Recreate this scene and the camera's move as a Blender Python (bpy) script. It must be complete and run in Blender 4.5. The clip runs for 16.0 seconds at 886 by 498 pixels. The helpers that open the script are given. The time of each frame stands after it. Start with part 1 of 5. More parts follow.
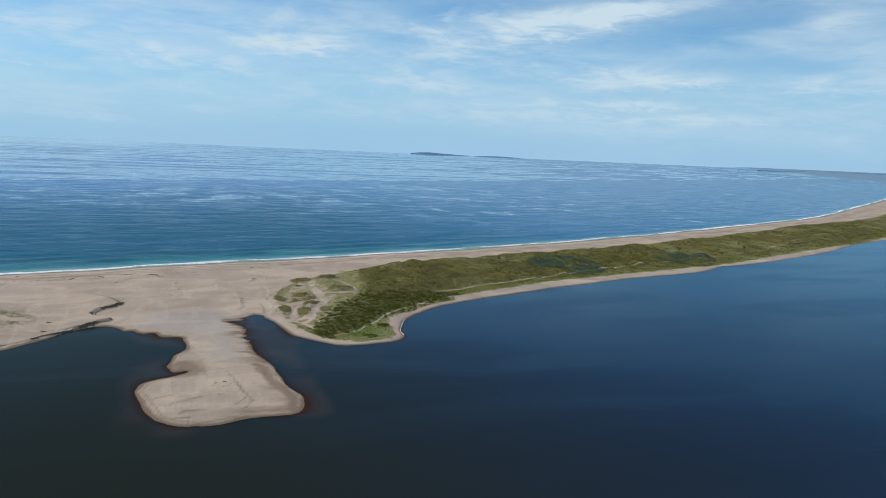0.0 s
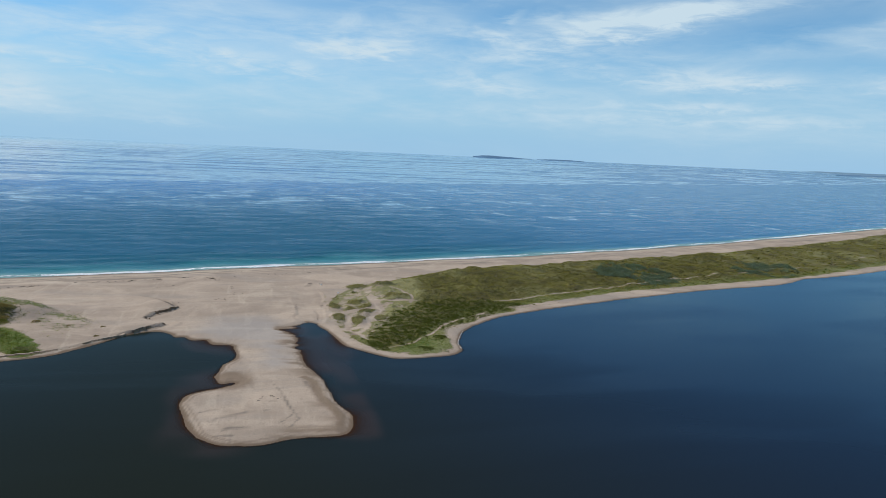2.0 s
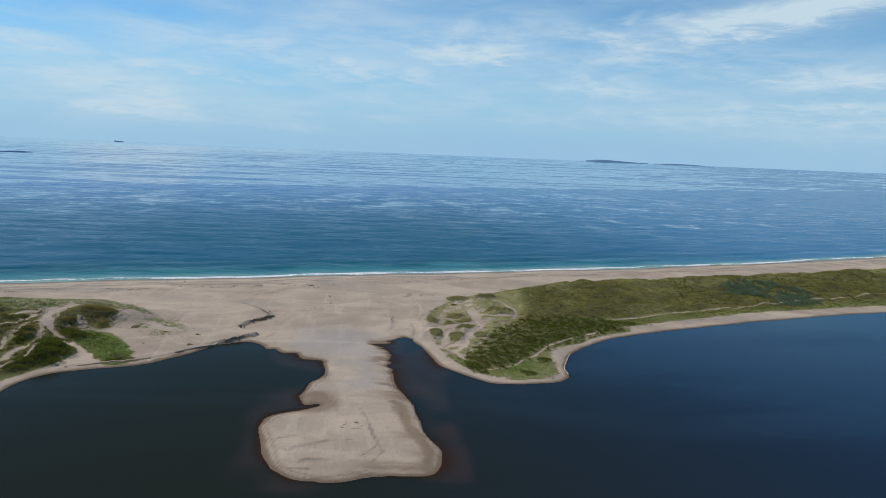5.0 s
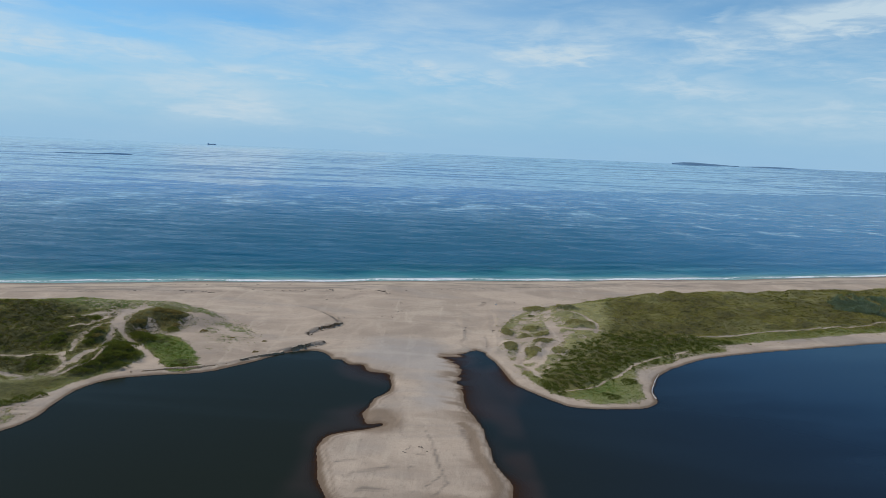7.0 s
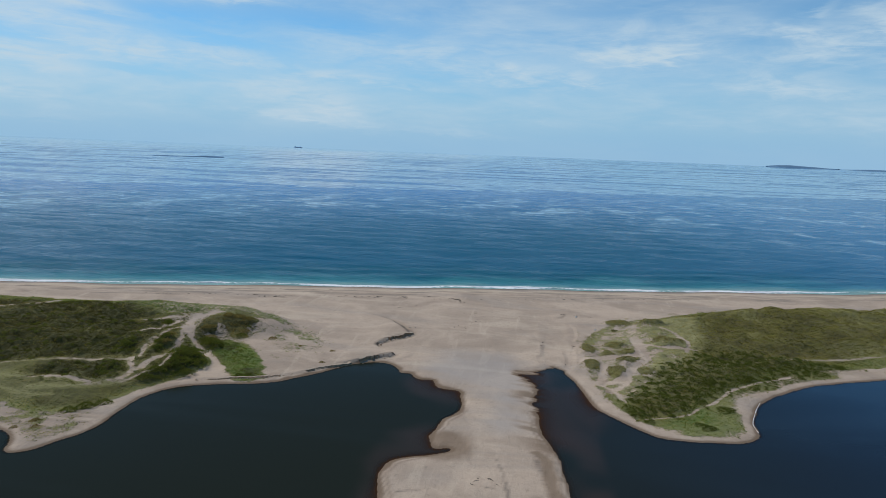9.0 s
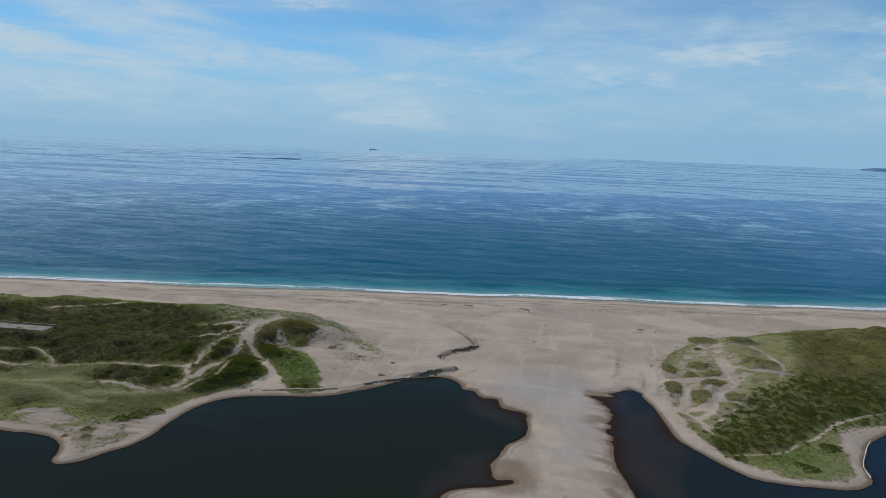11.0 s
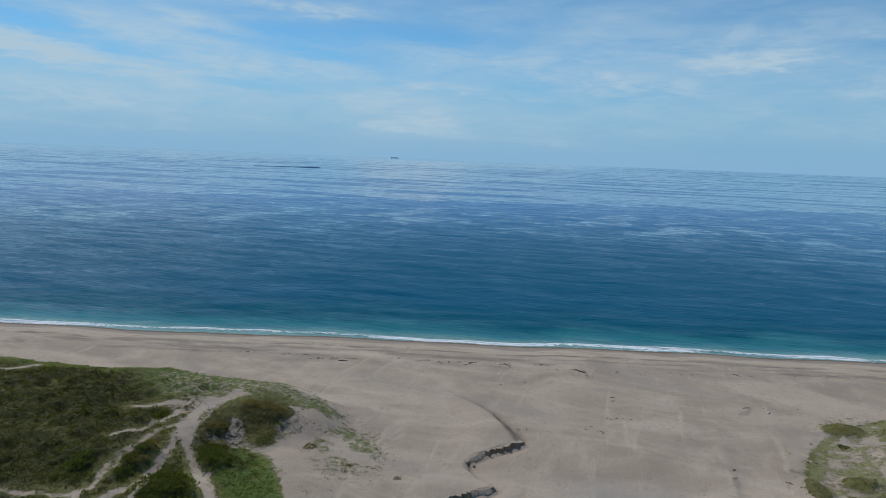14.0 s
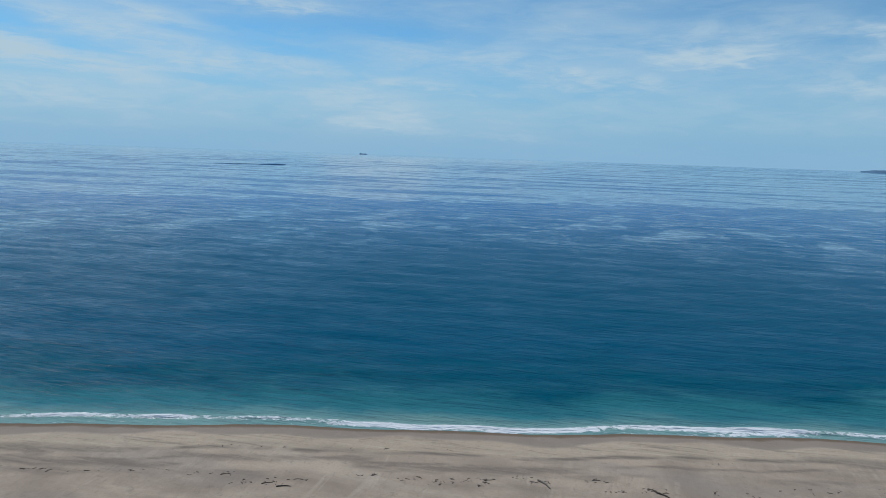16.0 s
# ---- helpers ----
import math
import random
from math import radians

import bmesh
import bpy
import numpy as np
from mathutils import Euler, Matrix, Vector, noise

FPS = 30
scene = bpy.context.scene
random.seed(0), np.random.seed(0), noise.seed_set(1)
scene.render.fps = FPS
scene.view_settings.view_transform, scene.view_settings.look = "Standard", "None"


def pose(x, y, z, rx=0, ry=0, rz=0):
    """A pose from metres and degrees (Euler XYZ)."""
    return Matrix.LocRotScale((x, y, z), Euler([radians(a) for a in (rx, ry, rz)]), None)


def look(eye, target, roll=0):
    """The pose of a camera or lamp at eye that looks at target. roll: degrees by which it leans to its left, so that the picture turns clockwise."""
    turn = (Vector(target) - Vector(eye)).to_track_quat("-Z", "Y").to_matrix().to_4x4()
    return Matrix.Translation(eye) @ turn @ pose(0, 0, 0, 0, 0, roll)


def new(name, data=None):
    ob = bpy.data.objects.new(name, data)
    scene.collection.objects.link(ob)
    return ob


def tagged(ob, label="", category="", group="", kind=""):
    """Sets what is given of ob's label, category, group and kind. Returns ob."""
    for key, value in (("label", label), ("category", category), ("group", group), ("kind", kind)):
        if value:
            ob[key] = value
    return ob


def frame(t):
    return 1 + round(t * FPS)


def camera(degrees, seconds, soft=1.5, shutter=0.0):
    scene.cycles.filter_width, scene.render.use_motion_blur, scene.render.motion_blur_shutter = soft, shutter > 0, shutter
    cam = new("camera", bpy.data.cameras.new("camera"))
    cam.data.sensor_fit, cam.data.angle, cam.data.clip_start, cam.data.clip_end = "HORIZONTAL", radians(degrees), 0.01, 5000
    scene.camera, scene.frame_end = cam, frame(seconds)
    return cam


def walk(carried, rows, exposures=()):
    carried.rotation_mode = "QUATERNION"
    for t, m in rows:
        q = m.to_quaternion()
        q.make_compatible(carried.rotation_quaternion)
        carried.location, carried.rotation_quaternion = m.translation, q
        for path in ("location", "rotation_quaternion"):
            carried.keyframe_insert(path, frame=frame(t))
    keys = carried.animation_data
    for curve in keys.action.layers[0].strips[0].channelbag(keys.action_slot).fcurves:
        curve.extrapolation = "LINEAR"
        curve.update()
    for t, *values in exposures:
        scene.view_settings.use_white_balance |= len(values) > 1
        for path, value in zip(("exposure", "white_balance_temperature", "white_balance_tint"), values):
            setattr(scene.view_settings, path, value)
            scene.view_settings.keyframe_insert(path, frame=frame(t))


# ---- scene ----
cam = camera(65.9, 16.0, soft=0.68)
PATH = [
    (0, (19.282, -215.427, 48.931), (19.969, -213.57, 48.651), 2.5),
    (0.5, (19.971, -212.92, 48.961), (20.618, -211.048, 48.683), 2.7),
    (1, (21.133, -210.409, 48.825), (21.729, -208.52, 48.547), 2.6),
    (1.5, (22.072, -207.765, 48.631), (22.628, -205.864, 48.354), 2.5),
    (2, (22.784, -205.425, 48.816), (23.301, -203.514, 48.537), 2.6),
    (2.5, (23.815, -202.987, 48.711), (24.28, -201.062, 48.433), 2.6),
    (3, (24.412, -200.689, 48.699), (24.829, -198.753, 48.42), 2.5),
    (3.5, (25.318, -198.055, 48.694), (25.683, -196.108, 48.414), 2.5),
    (4, (26.215, -195.89, 48.769), (26.526, -193.934, 48.489), 2.4),
    (6.5, (28.565, -182.983, 48.656), (28.598, -181.003, 48.374), 2.5),
    (7, (28.987, -180.39, 48.624), (28.96, -178.41, 48.341), 2.4),
    (7.5, (29.174, -177.802, 48.619), (29.088, -175.824, 48.335), 2.4),
    (8, (29.35, -175.252, 48.525), (29.205, -173.278, 48.241), 2.4),
    (8.5, (29.442, -172.924, 48.639), (29.239, -170.955, 48.355), 2.3),
    (9, (29.461, -170.491, 48.703), (29.202, -168.528, 48.418), 2.3),
    (11.5, (28.657, -157.938, 48.767), (28.145, -156.027, 48.48), 2.3),
    (12, (28.24, -155.502, 48.71), (27.689, -153.601, 48.424), 2.3),
    (12.5, (27.797, -152.813, 48.577), (27.232, -150.915, 48.295), 2.3),
    (12.6, (27.14, -149.932, 48.597), (26.576, -148.033, 48.316), 2.32),
    (12.8, (25.825, -144.169, 48.636), (25.265, -142.269, 48.359), 2.36),
    (13, (24.511, -138.406, 48.675), (23.953, -136.505, 48.402), 2.4),
    (13.5, (19.779, -124.167, 48.546), (19.236, -122.261, 48.279), 2.3),
    (14, (14.989, -110.193, 48.558), (14.461, -108.282, 48.292), 2.3),
    (14.5, (10.091, -96.293, 48.917), (9.583, -94.378, 48.646), 2.1),
    (15, (5.252, -82.649, 49.033), (4.765, -80.729, 48.76), 2.0),
    (15.5, (0.15, -68.076, 48.875), (-0.313, -66.15, 48.6), 1.9),
    (16, (-5.016, -54.288, 49.152), (-5.458, -52.357, 48.877), 2.0),
]
EXPOSURES = [(0, 0.15, 6730, 10), (4, 0.11, 6710, 10), (7, 0.02, 6630, 10), (9, -0.03, 6570, 10), (11.5, -0.19, 6330, 9), (12.5, -0.25, 6240, 8), (14.5, -0.22, 6210, 7), (16, -0.18, 6290, 7)]
walk(cam, [(t, look(eye, target, roll)) for t, eye, target, roll in PATH], EXPOSURES)

# ---- world, sun, exposure ----
SUN_AZ, SUN_EL = -52.0, 52.0  # degrees to the right of +y, and above the sea


class Nodes:
    """A short hand for node trees."""

    def __init__(self, tree):
        self.tree = tree
        tree.nodes.clear()

    def add(self, kind, **values):
        node = self.tree.nodes.new(kind)
        for key, value in values.items():
            if key == "op":
                node.operation = value
            elif key == "blend":
                node.blend_type = value
            elif key == "data":
                node.data_type = value
            elif key == "attr":
                node.attribute_name = value
            elif key == "dims":
                node.noise_dimensions = value
        return node

    def link(self, value, socket):
        if isinstance(value, bpy.types.NodeSocket):
            self.tree.links.new(value, socket)
        elif isinstance(value, (tuple, list)) and socket.type == "RGBA" and len(value) == 3:
            socket.default_value = (*value, 1.0)
        else:
            socket.default_value = value

    def math(self, op, a, b=0.0, c=0.0, clamp=False):
        node = self.add("ShaderNodeMath", op=op)
        node.use_clamp = clamp
        for n, v in enumerate((a, b, c)):
            self.link(v, node.inputs[n])
        return node.outputs[0]

    def vmath(self, op, a, b=(0, 0, 0)):
        node = self.add("ShaderNodeVectorMath", op=op)
        self.link(a, node.inputs[0])
        self.link(b, node.inputs[1])
        return node.outputs[0]

    def mix(self, fac, a, b, blend="MIX"):
        node = self.add("ShaderNodeMix", data="RGBA", blend=blend)
        self.link(fac, node.inputs[0])
        self.link(a, node.inputs[6])
        self.link(b, node.inputs[7])
        return node.outputs[2]

    def span(self, value, lo, hi, to_lo=0.0, to_hi=1.0, smooth=True):
        node = self.add("ShaderNodeMapRange")
        node.interpolation_type = "SMOOTHSTEP" if smooth else "LINEAR"
        for n, v in enumerate((value, lo, hi, to_lo, to_hi)):
            self.link(v, node.inputs[n])
        return node.outputs[0]

    def noise(self, vector, scale, detail=4.0, rough=0.55, warp=0.0):
        node = self.add("ShaderNodeTexNoise")
        self.link(vector, node.inputs["Vector"])
        node.inputs["Scale"].default_value = scale
        node.inputs["Detail"].default_value = detail
        node.inputs["Roughness"].default_value = rough
        node.inputs["Distortion"].default_value = warp
        return node.outputs["Fac"]

    def stretch(self, vector, scale, turn=0.0, shift=(0, 0, 0)):
        node = self.add("ShaderNodeMapping")
        self.link(vector, node.inputs["Vector"])
        node.inputs["Scale"].default_value = scale
        node.inputs["Rotation"].default_value = (0, 0, radians(turn))
        node.inputs["Location"].default_value = shift
        return node.outputs[0]

    def split(self, vector):
        node = self.add("ShaderNodeSeparateXYZ")
        self.link(vector, node.inputs[0])
        return node.outputs

    def join(self, x, y, z):
        node = self.add("ShaderNodeCombineXYZ")
        for n, v in enumerate((x, y, z)):
            self.link(v, node.inputs[n])
        return node.outputs[0]

    def bump(self, height, strength, distance):
        node = self.add("ShaderNodeBump")
        self.link(strength, node.inputs["Strength"])
        node.inputs["Distance"].default_value = distance
        self.link(height, node.inputs["Height"])
        return node.outputs[0]


# clouds and gaps that stand out: degrees to the right of +y, degrees up, half width, half height, rise to the right, weight
CLOUDS = [
    (26.9, 9.9, 9.0, 1.05, 0.16, 0.75), (33.3, 11.1, 7.1, 0.76, 0.18, 0.6), (18.5, 9.6, 2.9, 0.48, 0.0, 0.4), (20.5, 10.8, 1.2, 0.48, 0.6, 0.35), (35.3, 6.4, 9.5, 0.76, 0.02, 0.55),
    (38.0, 6.0, 3.8, 0.38, 0.05, 0.3), (19.2, 5.8, 5.2, 0.86, -0.05, 0.45), (34.8, 4.3, 6.2, 0.33, 0.0, 0.5), (29.5, 3.6, 9.5, 0.67, 0, 0.2), (9.0, 8.3, 4.3, 1.05, 0.05, 0.5),
    (-2.2, 6.4, 6.2, 0.86, -0.06, 0.5), (2.7, 6.3, 1.7, 0.57, -0.2, 0.3), (-3.0, 7.0, 1.0, 0.24, 0, 0.4), (-18.7, 3.7, 4.3, 1.43, -0.1, 0.5), (-16.9, 3.1, 1.9, 0.67, -0.2, 0.25),
    (-15.4, 5.6, 7.1, 0.38, -0.07, 0.4), (-9.0, 1.6, 8.1, 0.29, -0.06, 0.45), (-17.3, 1.8, 7.1, 0.24, -0.12, 0.3), (25.7, 7.7, 9.0, 0.76, 0, 0.3), (-9.7, 7.9, 8.1, 1.19, 0.05, 0.25),
    (40.1, 3.4, 9.5, 0.48, 0, 0.35), (49.8, 6.0, 4.3, 0.57, 0, 0.5), (44.6, 7.2, 5.2, 0.95, 0, -0.35), (47.6, 10.1, 2.9, 0.48, 0.1, 0.3), (-48.6, 6.8, 5.2, 0.67, -0.1, 0.6),
    (-42.6, 6.1, 8.6, 0.95, -0.12, 0.6), (-33.5, 6.5, 5.7, 0.76, -0.02, 0.45), (-43.1, 3.7, 6.2, 0.86, -0.08, 0.45), (-48.0, 3.3, 1.9, 0.48, -0.1, 0.3), (-25.2, 11.1, 4.8, 0.57, -0.05, 0.6),
    (-39.1, 8.3, 9.0, 0.86, -0.1, 0.4), (-33.0, 9.0, 5.2, 0.67, -0.25, 0.4), (-45.0, 1.5, 12.4, 0.29, -0.04, 0.3), (-25.6, 6.8, 5.2, 0.57, -0.05, 0.3), (8.4, 8.1, 4.3, 0.67, 0.05, 0.4),
    (8.6, 9.8, 7.6, 1.05, 0.05, 0.25), (-46.5, 8.4, 5.2, 0.76, -0.12, -0.75), (-19.3, 9.9, 5.2, 0.95, -0.05, -0.55), (-40.3, 6.8, 6.7, 0.29, -0.12, -0.4), (-31.3, 5.0, 4.3, 0.33, -0.04, -0.4),
    (-28.1, 8.0, 5.7, 0.48, -0.12, -0.5), (-28.1, 9.4, 4.3, 0.67, 0, -0.5), (21.1, 11.4, 5.2, 0.76, 0.1, -0.45), (40.5, 9.9, 6.7, 1.24, 0.1, -0.55), (5.7, 10.9, 4.3, 0.76, 0, -0.3),
    (25.9, 5.9, 5.7, 0.57, -0.03, -0.3), (-11.6, 9.3, 4.8, 0.67, 0, -0.3), (12.7, 1.5, 14.3, 0.95, 0, -0.3), (7.8, 1.2, 14.3, 0.86, 0, -0.15),
]


def make_world():
    world = bpy.data.worlds.new("day_sky")
    scene.world = world
    world.use_nodes = True
    n = Nodes(world.node_tree)
    way = n.add("ShaderNodeTexCoord").outputs["Generated"]
    sky = n.add("ShaderNodeTexSky")
    sky.sky_type, sky.sun_disc = "NISHITA", False
    sky.sun_elevation, sky.sun_rotation = radians(SUN_EL), radians(SUN_AZ)
    sky.altitude, sky.air_density, sky.dust_density, sky.ozone_density = 40, 1.0, 0.15, 4.0
    x, y, z = n.split(way)
    up = n.math("MAXIMUM", z, 0.0)
    right = n.math("MULTIPLY", n.math("ARCTAN2", x, y), 57.2958)
    high = n.math("MULTIPLY", n.math("ARCSINE", z), 57.2958)
    plane = n.join(right, high, 0.0)
    wide = n.noise(n.stretch(plane, (0.045, 0.17, 1), 3), 1.0, 4, 0.5, 0.4)
    puff = n.noise(n.stretch(plane, (0.13, 0.52, 1), -4, (3, 7, 0)), 1.0, 8, 0.58, 0.5)
    fine = n.noise(n.stretch(plane, (0.42, 2.1, 1), -5, (9, 2, 0)), 1.0, 8, 0.62, 0.7)
    lump, thread = n.math("SUBTRACT", puff, 0.5), n.math("SUBTRACT", fine, 0.5)
    # single clouds, their outlines frayed
    bent = n.join(n.math("ADD", right, n.math("MULTIPLY", lump, 7.0)), n.math("ADD", high, n.math("ADD", n.math("MULTIPLY", lump, -1.1), n.math("MULTIPLY", thread, 1.3))), 0.0)
    forms = 0.0
    for a, e, w, h, rise, weight in CLOUDS:
        own = n.add("ShaderNodeMapping")
        own.vector_type = "TEXTURE"
        n.link(bent, own.inputs["Vector"])
        own.inputs["Location"].default_value = (a, e, 0)
        own.inputs["Rotation"].default_value = (0, 0, math.atan(rise))
        own.inputs["Scale"].default_value = (w * 1.1, h * 1.15, 1)
        far = n.add("ShaderNodeVectorMath", op="LENGTH")
        n.link(own.outputs[0], far.inputs[0])
        forms = n.math("ADD", forms, n.span(far.outputs["Value"], 0.1, 1.45, weight, 0.0))
    cover = n.math("ADD", n.math("MULTIPLY", n.math("SUBTRACT", wide, 0.5), 0.55), n.math("ADD", n.math("MULTIPLY", lump, 0.70), n.math("MULTIPLY", thread, 0.25)))
    cover = n.math("ADD", cover, n.math("MULTIPLY", forms, n.span(n.math("ADD", puff, n.math("MULTIPLY", thread, 0.9)), 0.25, 0.75, 0.26, 0.72)))
    cover = n.math("ADD", cover, COVER)
    low = n.span(up, 0.0, 0.05, 0.45, 1.0)
    thin = n.span(up, 0.17, 0.34, 1.0, 0.0)
    cover = n.math("MULTIPLY", n.math("MULTIPLY", n.math("MAXIMUM", cover, 0.0), low), thin, clamp=True)
    blue = n.mix(1.0, sky.outputs[0], n.mix(n.span(up, 0.10, 0.30), SKY_TINT, SKY_TINT_HIGH), "MULTIPLY")
    air = n.mix(n.span(z, 0.0, 0.16, 0.92, 0.0), blue, HAZE)
    white = n.mix(cover, air, n.mix(n.span(cover, 0.25, 0.85), CLOUD_THIN, CLOUD))
    # beyond the edge of the sheet of water the sea goes on to the horizon
    sea = n.span(z, -0.0050, -0.0034, 1.0, 0.0)
    out = n.mix(sea, white, FAR_SEA)
    back = n.add("ShaderNodeBackground")
    n.link(out, back.inputs[0])
    back.inputs[1].default_value = SKY_STRENGTH
    end = n.add("ShaderNodeOutputWorld")
    n.link(back.outputs[0], end.inputs[0])


COVER = 0.52
CLOUD_THIN = (3.85, 5.65, 7.2)
SKY_STRENGTH = 0.10
SKY_TINT_HIGH = (0.38, 0.74, 0.92)
SKY_TINT = (0.44, 0.87, 1.10)
HAZE = (2.7, 4.85, 7.3)
CLOUD = (5.05, 6.5, 7.65)
FAR_SEA = (2.45, 4.4, 6.8)
make_world()

sun = new("sun", bpy.data.lights.new("sun", "SUN"))
sun.data.energy, sun.data.angle, sun.data.color = 3.1, radians(0.6), (1.0, 0.95, 0.88)
az, el = radians(SUN_AZ), radians(SUN_EL)
sun.matrix_world = look(Vector((math.sin(az) * math.cos(el), math.cos(az) * math.cos(el), math.sin(el))) * 300, (0, 0, 0))


# ---- plan ----
def smooth(lo, hi, v):
    t = np.clip((v - lo) / (hi - lo), 0, 1)
    return t * t * (3 - 2 * t)


def cells(ix, iy, seed):
    """A repeatable random value between 0 and 1 for each whole-numbered cell."""
    v = (ix.astype(np.int64) * 374761393 + iy.astype(np.int64) * 668265263 + seed * 1442695041) & 0xFFFFFFFF
    v = ((v ^ (v >> 13)) * 1274126177) & 0xFFFFFFFF
    return ((v ^ (v >> 16)) & 0xFFFFFF) / 0xFFFFFF


def value_noise(x, y, seed):
    fx, fy = np.floor(x), np.floor(y)
    u, v = x - fx, y - fy
    u, v = u * u * (3 - 2 * u), v * v * (3 - 2 * v)
    a, b = cells(fx, fy, seed), cells(fx + 1, fy, seed)
    c, d = cells(fx, fy + 1, seed), cells(fx + 1, fy + 1, seed)
    return (a * (1 - u) + b * u) * (1 - v) + (c * (1 - u) + d * u) * v


def fbm(x, y, size, seed=0, octaves=4):
    """Noise from -1 to 1 whose largest lumps are size metres wide."""
    out, weight, total = 0.0, 1.0, 0.0
    for k in range(octaves):
        s = 2.0**k / size
        out = out + weight * (value_noise(x * s + 17.3 * k, y * s - 9.1 * k, seed + k) * 2 - 1)
        total += weight
        weight *= 0.5
    return out / total


def rounded(points, steps=4, closed=False):
    """Points of a smooth line through the given ones."""
    p = np.array(points, float)
    q = np.vstack([p[-1], p, p[:2]]) if closed else np.vstack([2 * p[0] - p[1], p, 2 * p[-1] - p[-2]])
    out = []
    for k in range(len(q) - 3):
        for s in np.arange(steps) / steps:
            a, b, c, d = q[k : k + 4]
            out.append(0.5 * (2 * b + (c - a) * s + (2 * a - 5 * b + 4 * c - d) * s**2 + (3 * b - a - 3 * c + d) * s**3))
    if not closed:
        out.append(p[-1])
    return np.array(out)


def to_line(x, y, line, closed=False, reach=64.0):
    """The distance from each place to a line, up to reach."""
    shape, x, y = x.shape, x.ravel(), y.ravel()
    best = np.full(x.shape, reach * reach)
    ends = np.vstack([line[1:], line[:1]]) if closed else line[1:]
    for (ax, ay), (bx, by) in zip(line, ends):
        some = np.flatnonzero((x > min(ax, bx) - reach) & (x < max(ax, bx) + reach) & (y > min(ay, by) - reach) & (y < max(ay, by) + reach))
        if len(some):
            dx, dy = bx - ax, by - ay
            px, py = x[some] - ax, y[some] - ay
            t = np.clip((px * dx + py * dy) / (dx * dx + dy * dy + 1e-9), 0, 1)
            best[some] = np.minimum(best[some], (px - t * dx) ** 2 + (py - t * dy) ** 2)
    return np.sqrt(best).reshape(shape)


def within(x, y, line):
    """Whether each place lies inside a closed line."""
    shape, x, y = x.shape, x.ravel(), y.ravel()
    odd = np.zeros(x.shape, bool)
    for (ax, ay), (bx, by) in zip(line, np.roll(line, -1, 0)):
        if ay != by:
            some = np.flatnonzero((y > min(ay, by)) & (y <= max(ay, by)))
            odd[some] ^= x[some] < (bx - ax) * (y[some] - ay) / (by - ay) + ax
    return odd.reshape(shape)


def far_rise(x, y):
    """The far water and coast stand a little higher, to meet the true horizon."""
    return 29.0 * smooth(1300, 4900, np.hypot(x - 10, y + 150))


def inside(x, y, line):
    """The distance to a closed line, positive inside it."""
    return to_line(x, y, line, True) * np.where(within(x, y, line), 1, -1)


# the line where the open sea meets the beach, as y over x
SEA_X = [-6000, -900, -420, -183, -106, -68, -29, 11, 49, 103, 167, 276, 361, 433, 575, 652, 833, 982, 1166, 1800, 2334, 2400, 2480, 2620, 3000, 7000]
SEA_Y = [-900, -160, -42, 22.5, 41, 51.3, 61.7, 71.7, 81.3, 95, 113, 151.6, 188, 220.5, 283, 325, 440, 533, 650, 1080, 1540, 1731, 1900, 2100, 2700, 9000]


def sea_line(x):
    """The beach's waterline, its corners eased."""
    out = 0.0
    for k, w in ((-1.0, 0.2), (-0.5, 0.2), (0, 0.2), (0.5, 0.2), (1, 0.2)):
        out = out + w * np.interp(x + k * (14 + 0.05 * np.abs(x)), SEA_X, SEA_Y)
    return out + 0.7 * np.sin(x / 13.0) + 0.4 * np.sin(x / 5.1 + 1)


# the lagoon's shore, from the left: the near spit and its bank, the sand bar, the far spit
SHORE_LEFT = [(-6000, -1500), (-900, -280), (-300, -118), (-140, -82), (-95, -72), (-80, -72), (-67.8, -73.9), (-60, -72.8), (-55.6, -73.8),
              (-52.1, -76.3), (-49.6, -80.3), (-46.8, -79.5), (-43.7, -74.2), (-41.9, -68), (-42.5, -61.5), (-42.2, -54.7), (-40, -49.4),
              (-36, -46.3), (-30.7, -44), (-25.3, -42.2), (-19.4, -38), (-14.9, -32.6), (-9.8, -25.9), (-6.4, -23), (-2.5, -22.1), (0.6, -24.5)]
SHORE_BAR = [(2.4, -27.9), (4.6, -28), (7.1, -31.3), (9.8, -31.4), (11.9, -35.5), (15.8, -36.6), (17.3, -40.8), (17.3, -47.2), (15.1, -51.4),
             (14, -56.2), (13.9, -61.4), (15.1, -64.6), (17.6, -63.8), (17.4, -65.3), (14.5, -67.1), (11.9, -68.5), (9.4, -70.7), (8.5, -74.8), (8.9, -79.1),
             (9.9, -83.2), (10.8, -87), (12.5, -90.7), (15.7, -94), (19.1, -95.4), (23.1, -95.6), (28.8, -93.9), (36, -93.4), (38.3, -91.5),
             (39.4, -87.1), (38.9, -83.1), (37.3, -78.7), (36.6, -74.1), (36, -68.1), (35.2, -62.7), (34, -56.9), (32.7, -51.8), (32.2, -43.7)]
SHORE_RIGHT = [(31.5, -37.8), (32.8, -34), (32, -30.9), (33, -28), (30, -24.7), (27.2, -22), (31.5, -21.5), (32.6, -19.2), (35.2, -16.6), (38, -19),
               (39.5, -23), (41, -29), (43.1, -38), (46.6, -44.3), (50.4, -48.6), (54.1, -51.7), (59.7, -51.8), (65.6, -51.1), (69.6, -49.8),
               (72, -45.9), (73, -40.3), (76.4, -31), (82, -23.8), (90.7, -15.9), (101.2, -10.2), (119.2, -2.4), (131.9, 2.4), (145.4, 7.5)]
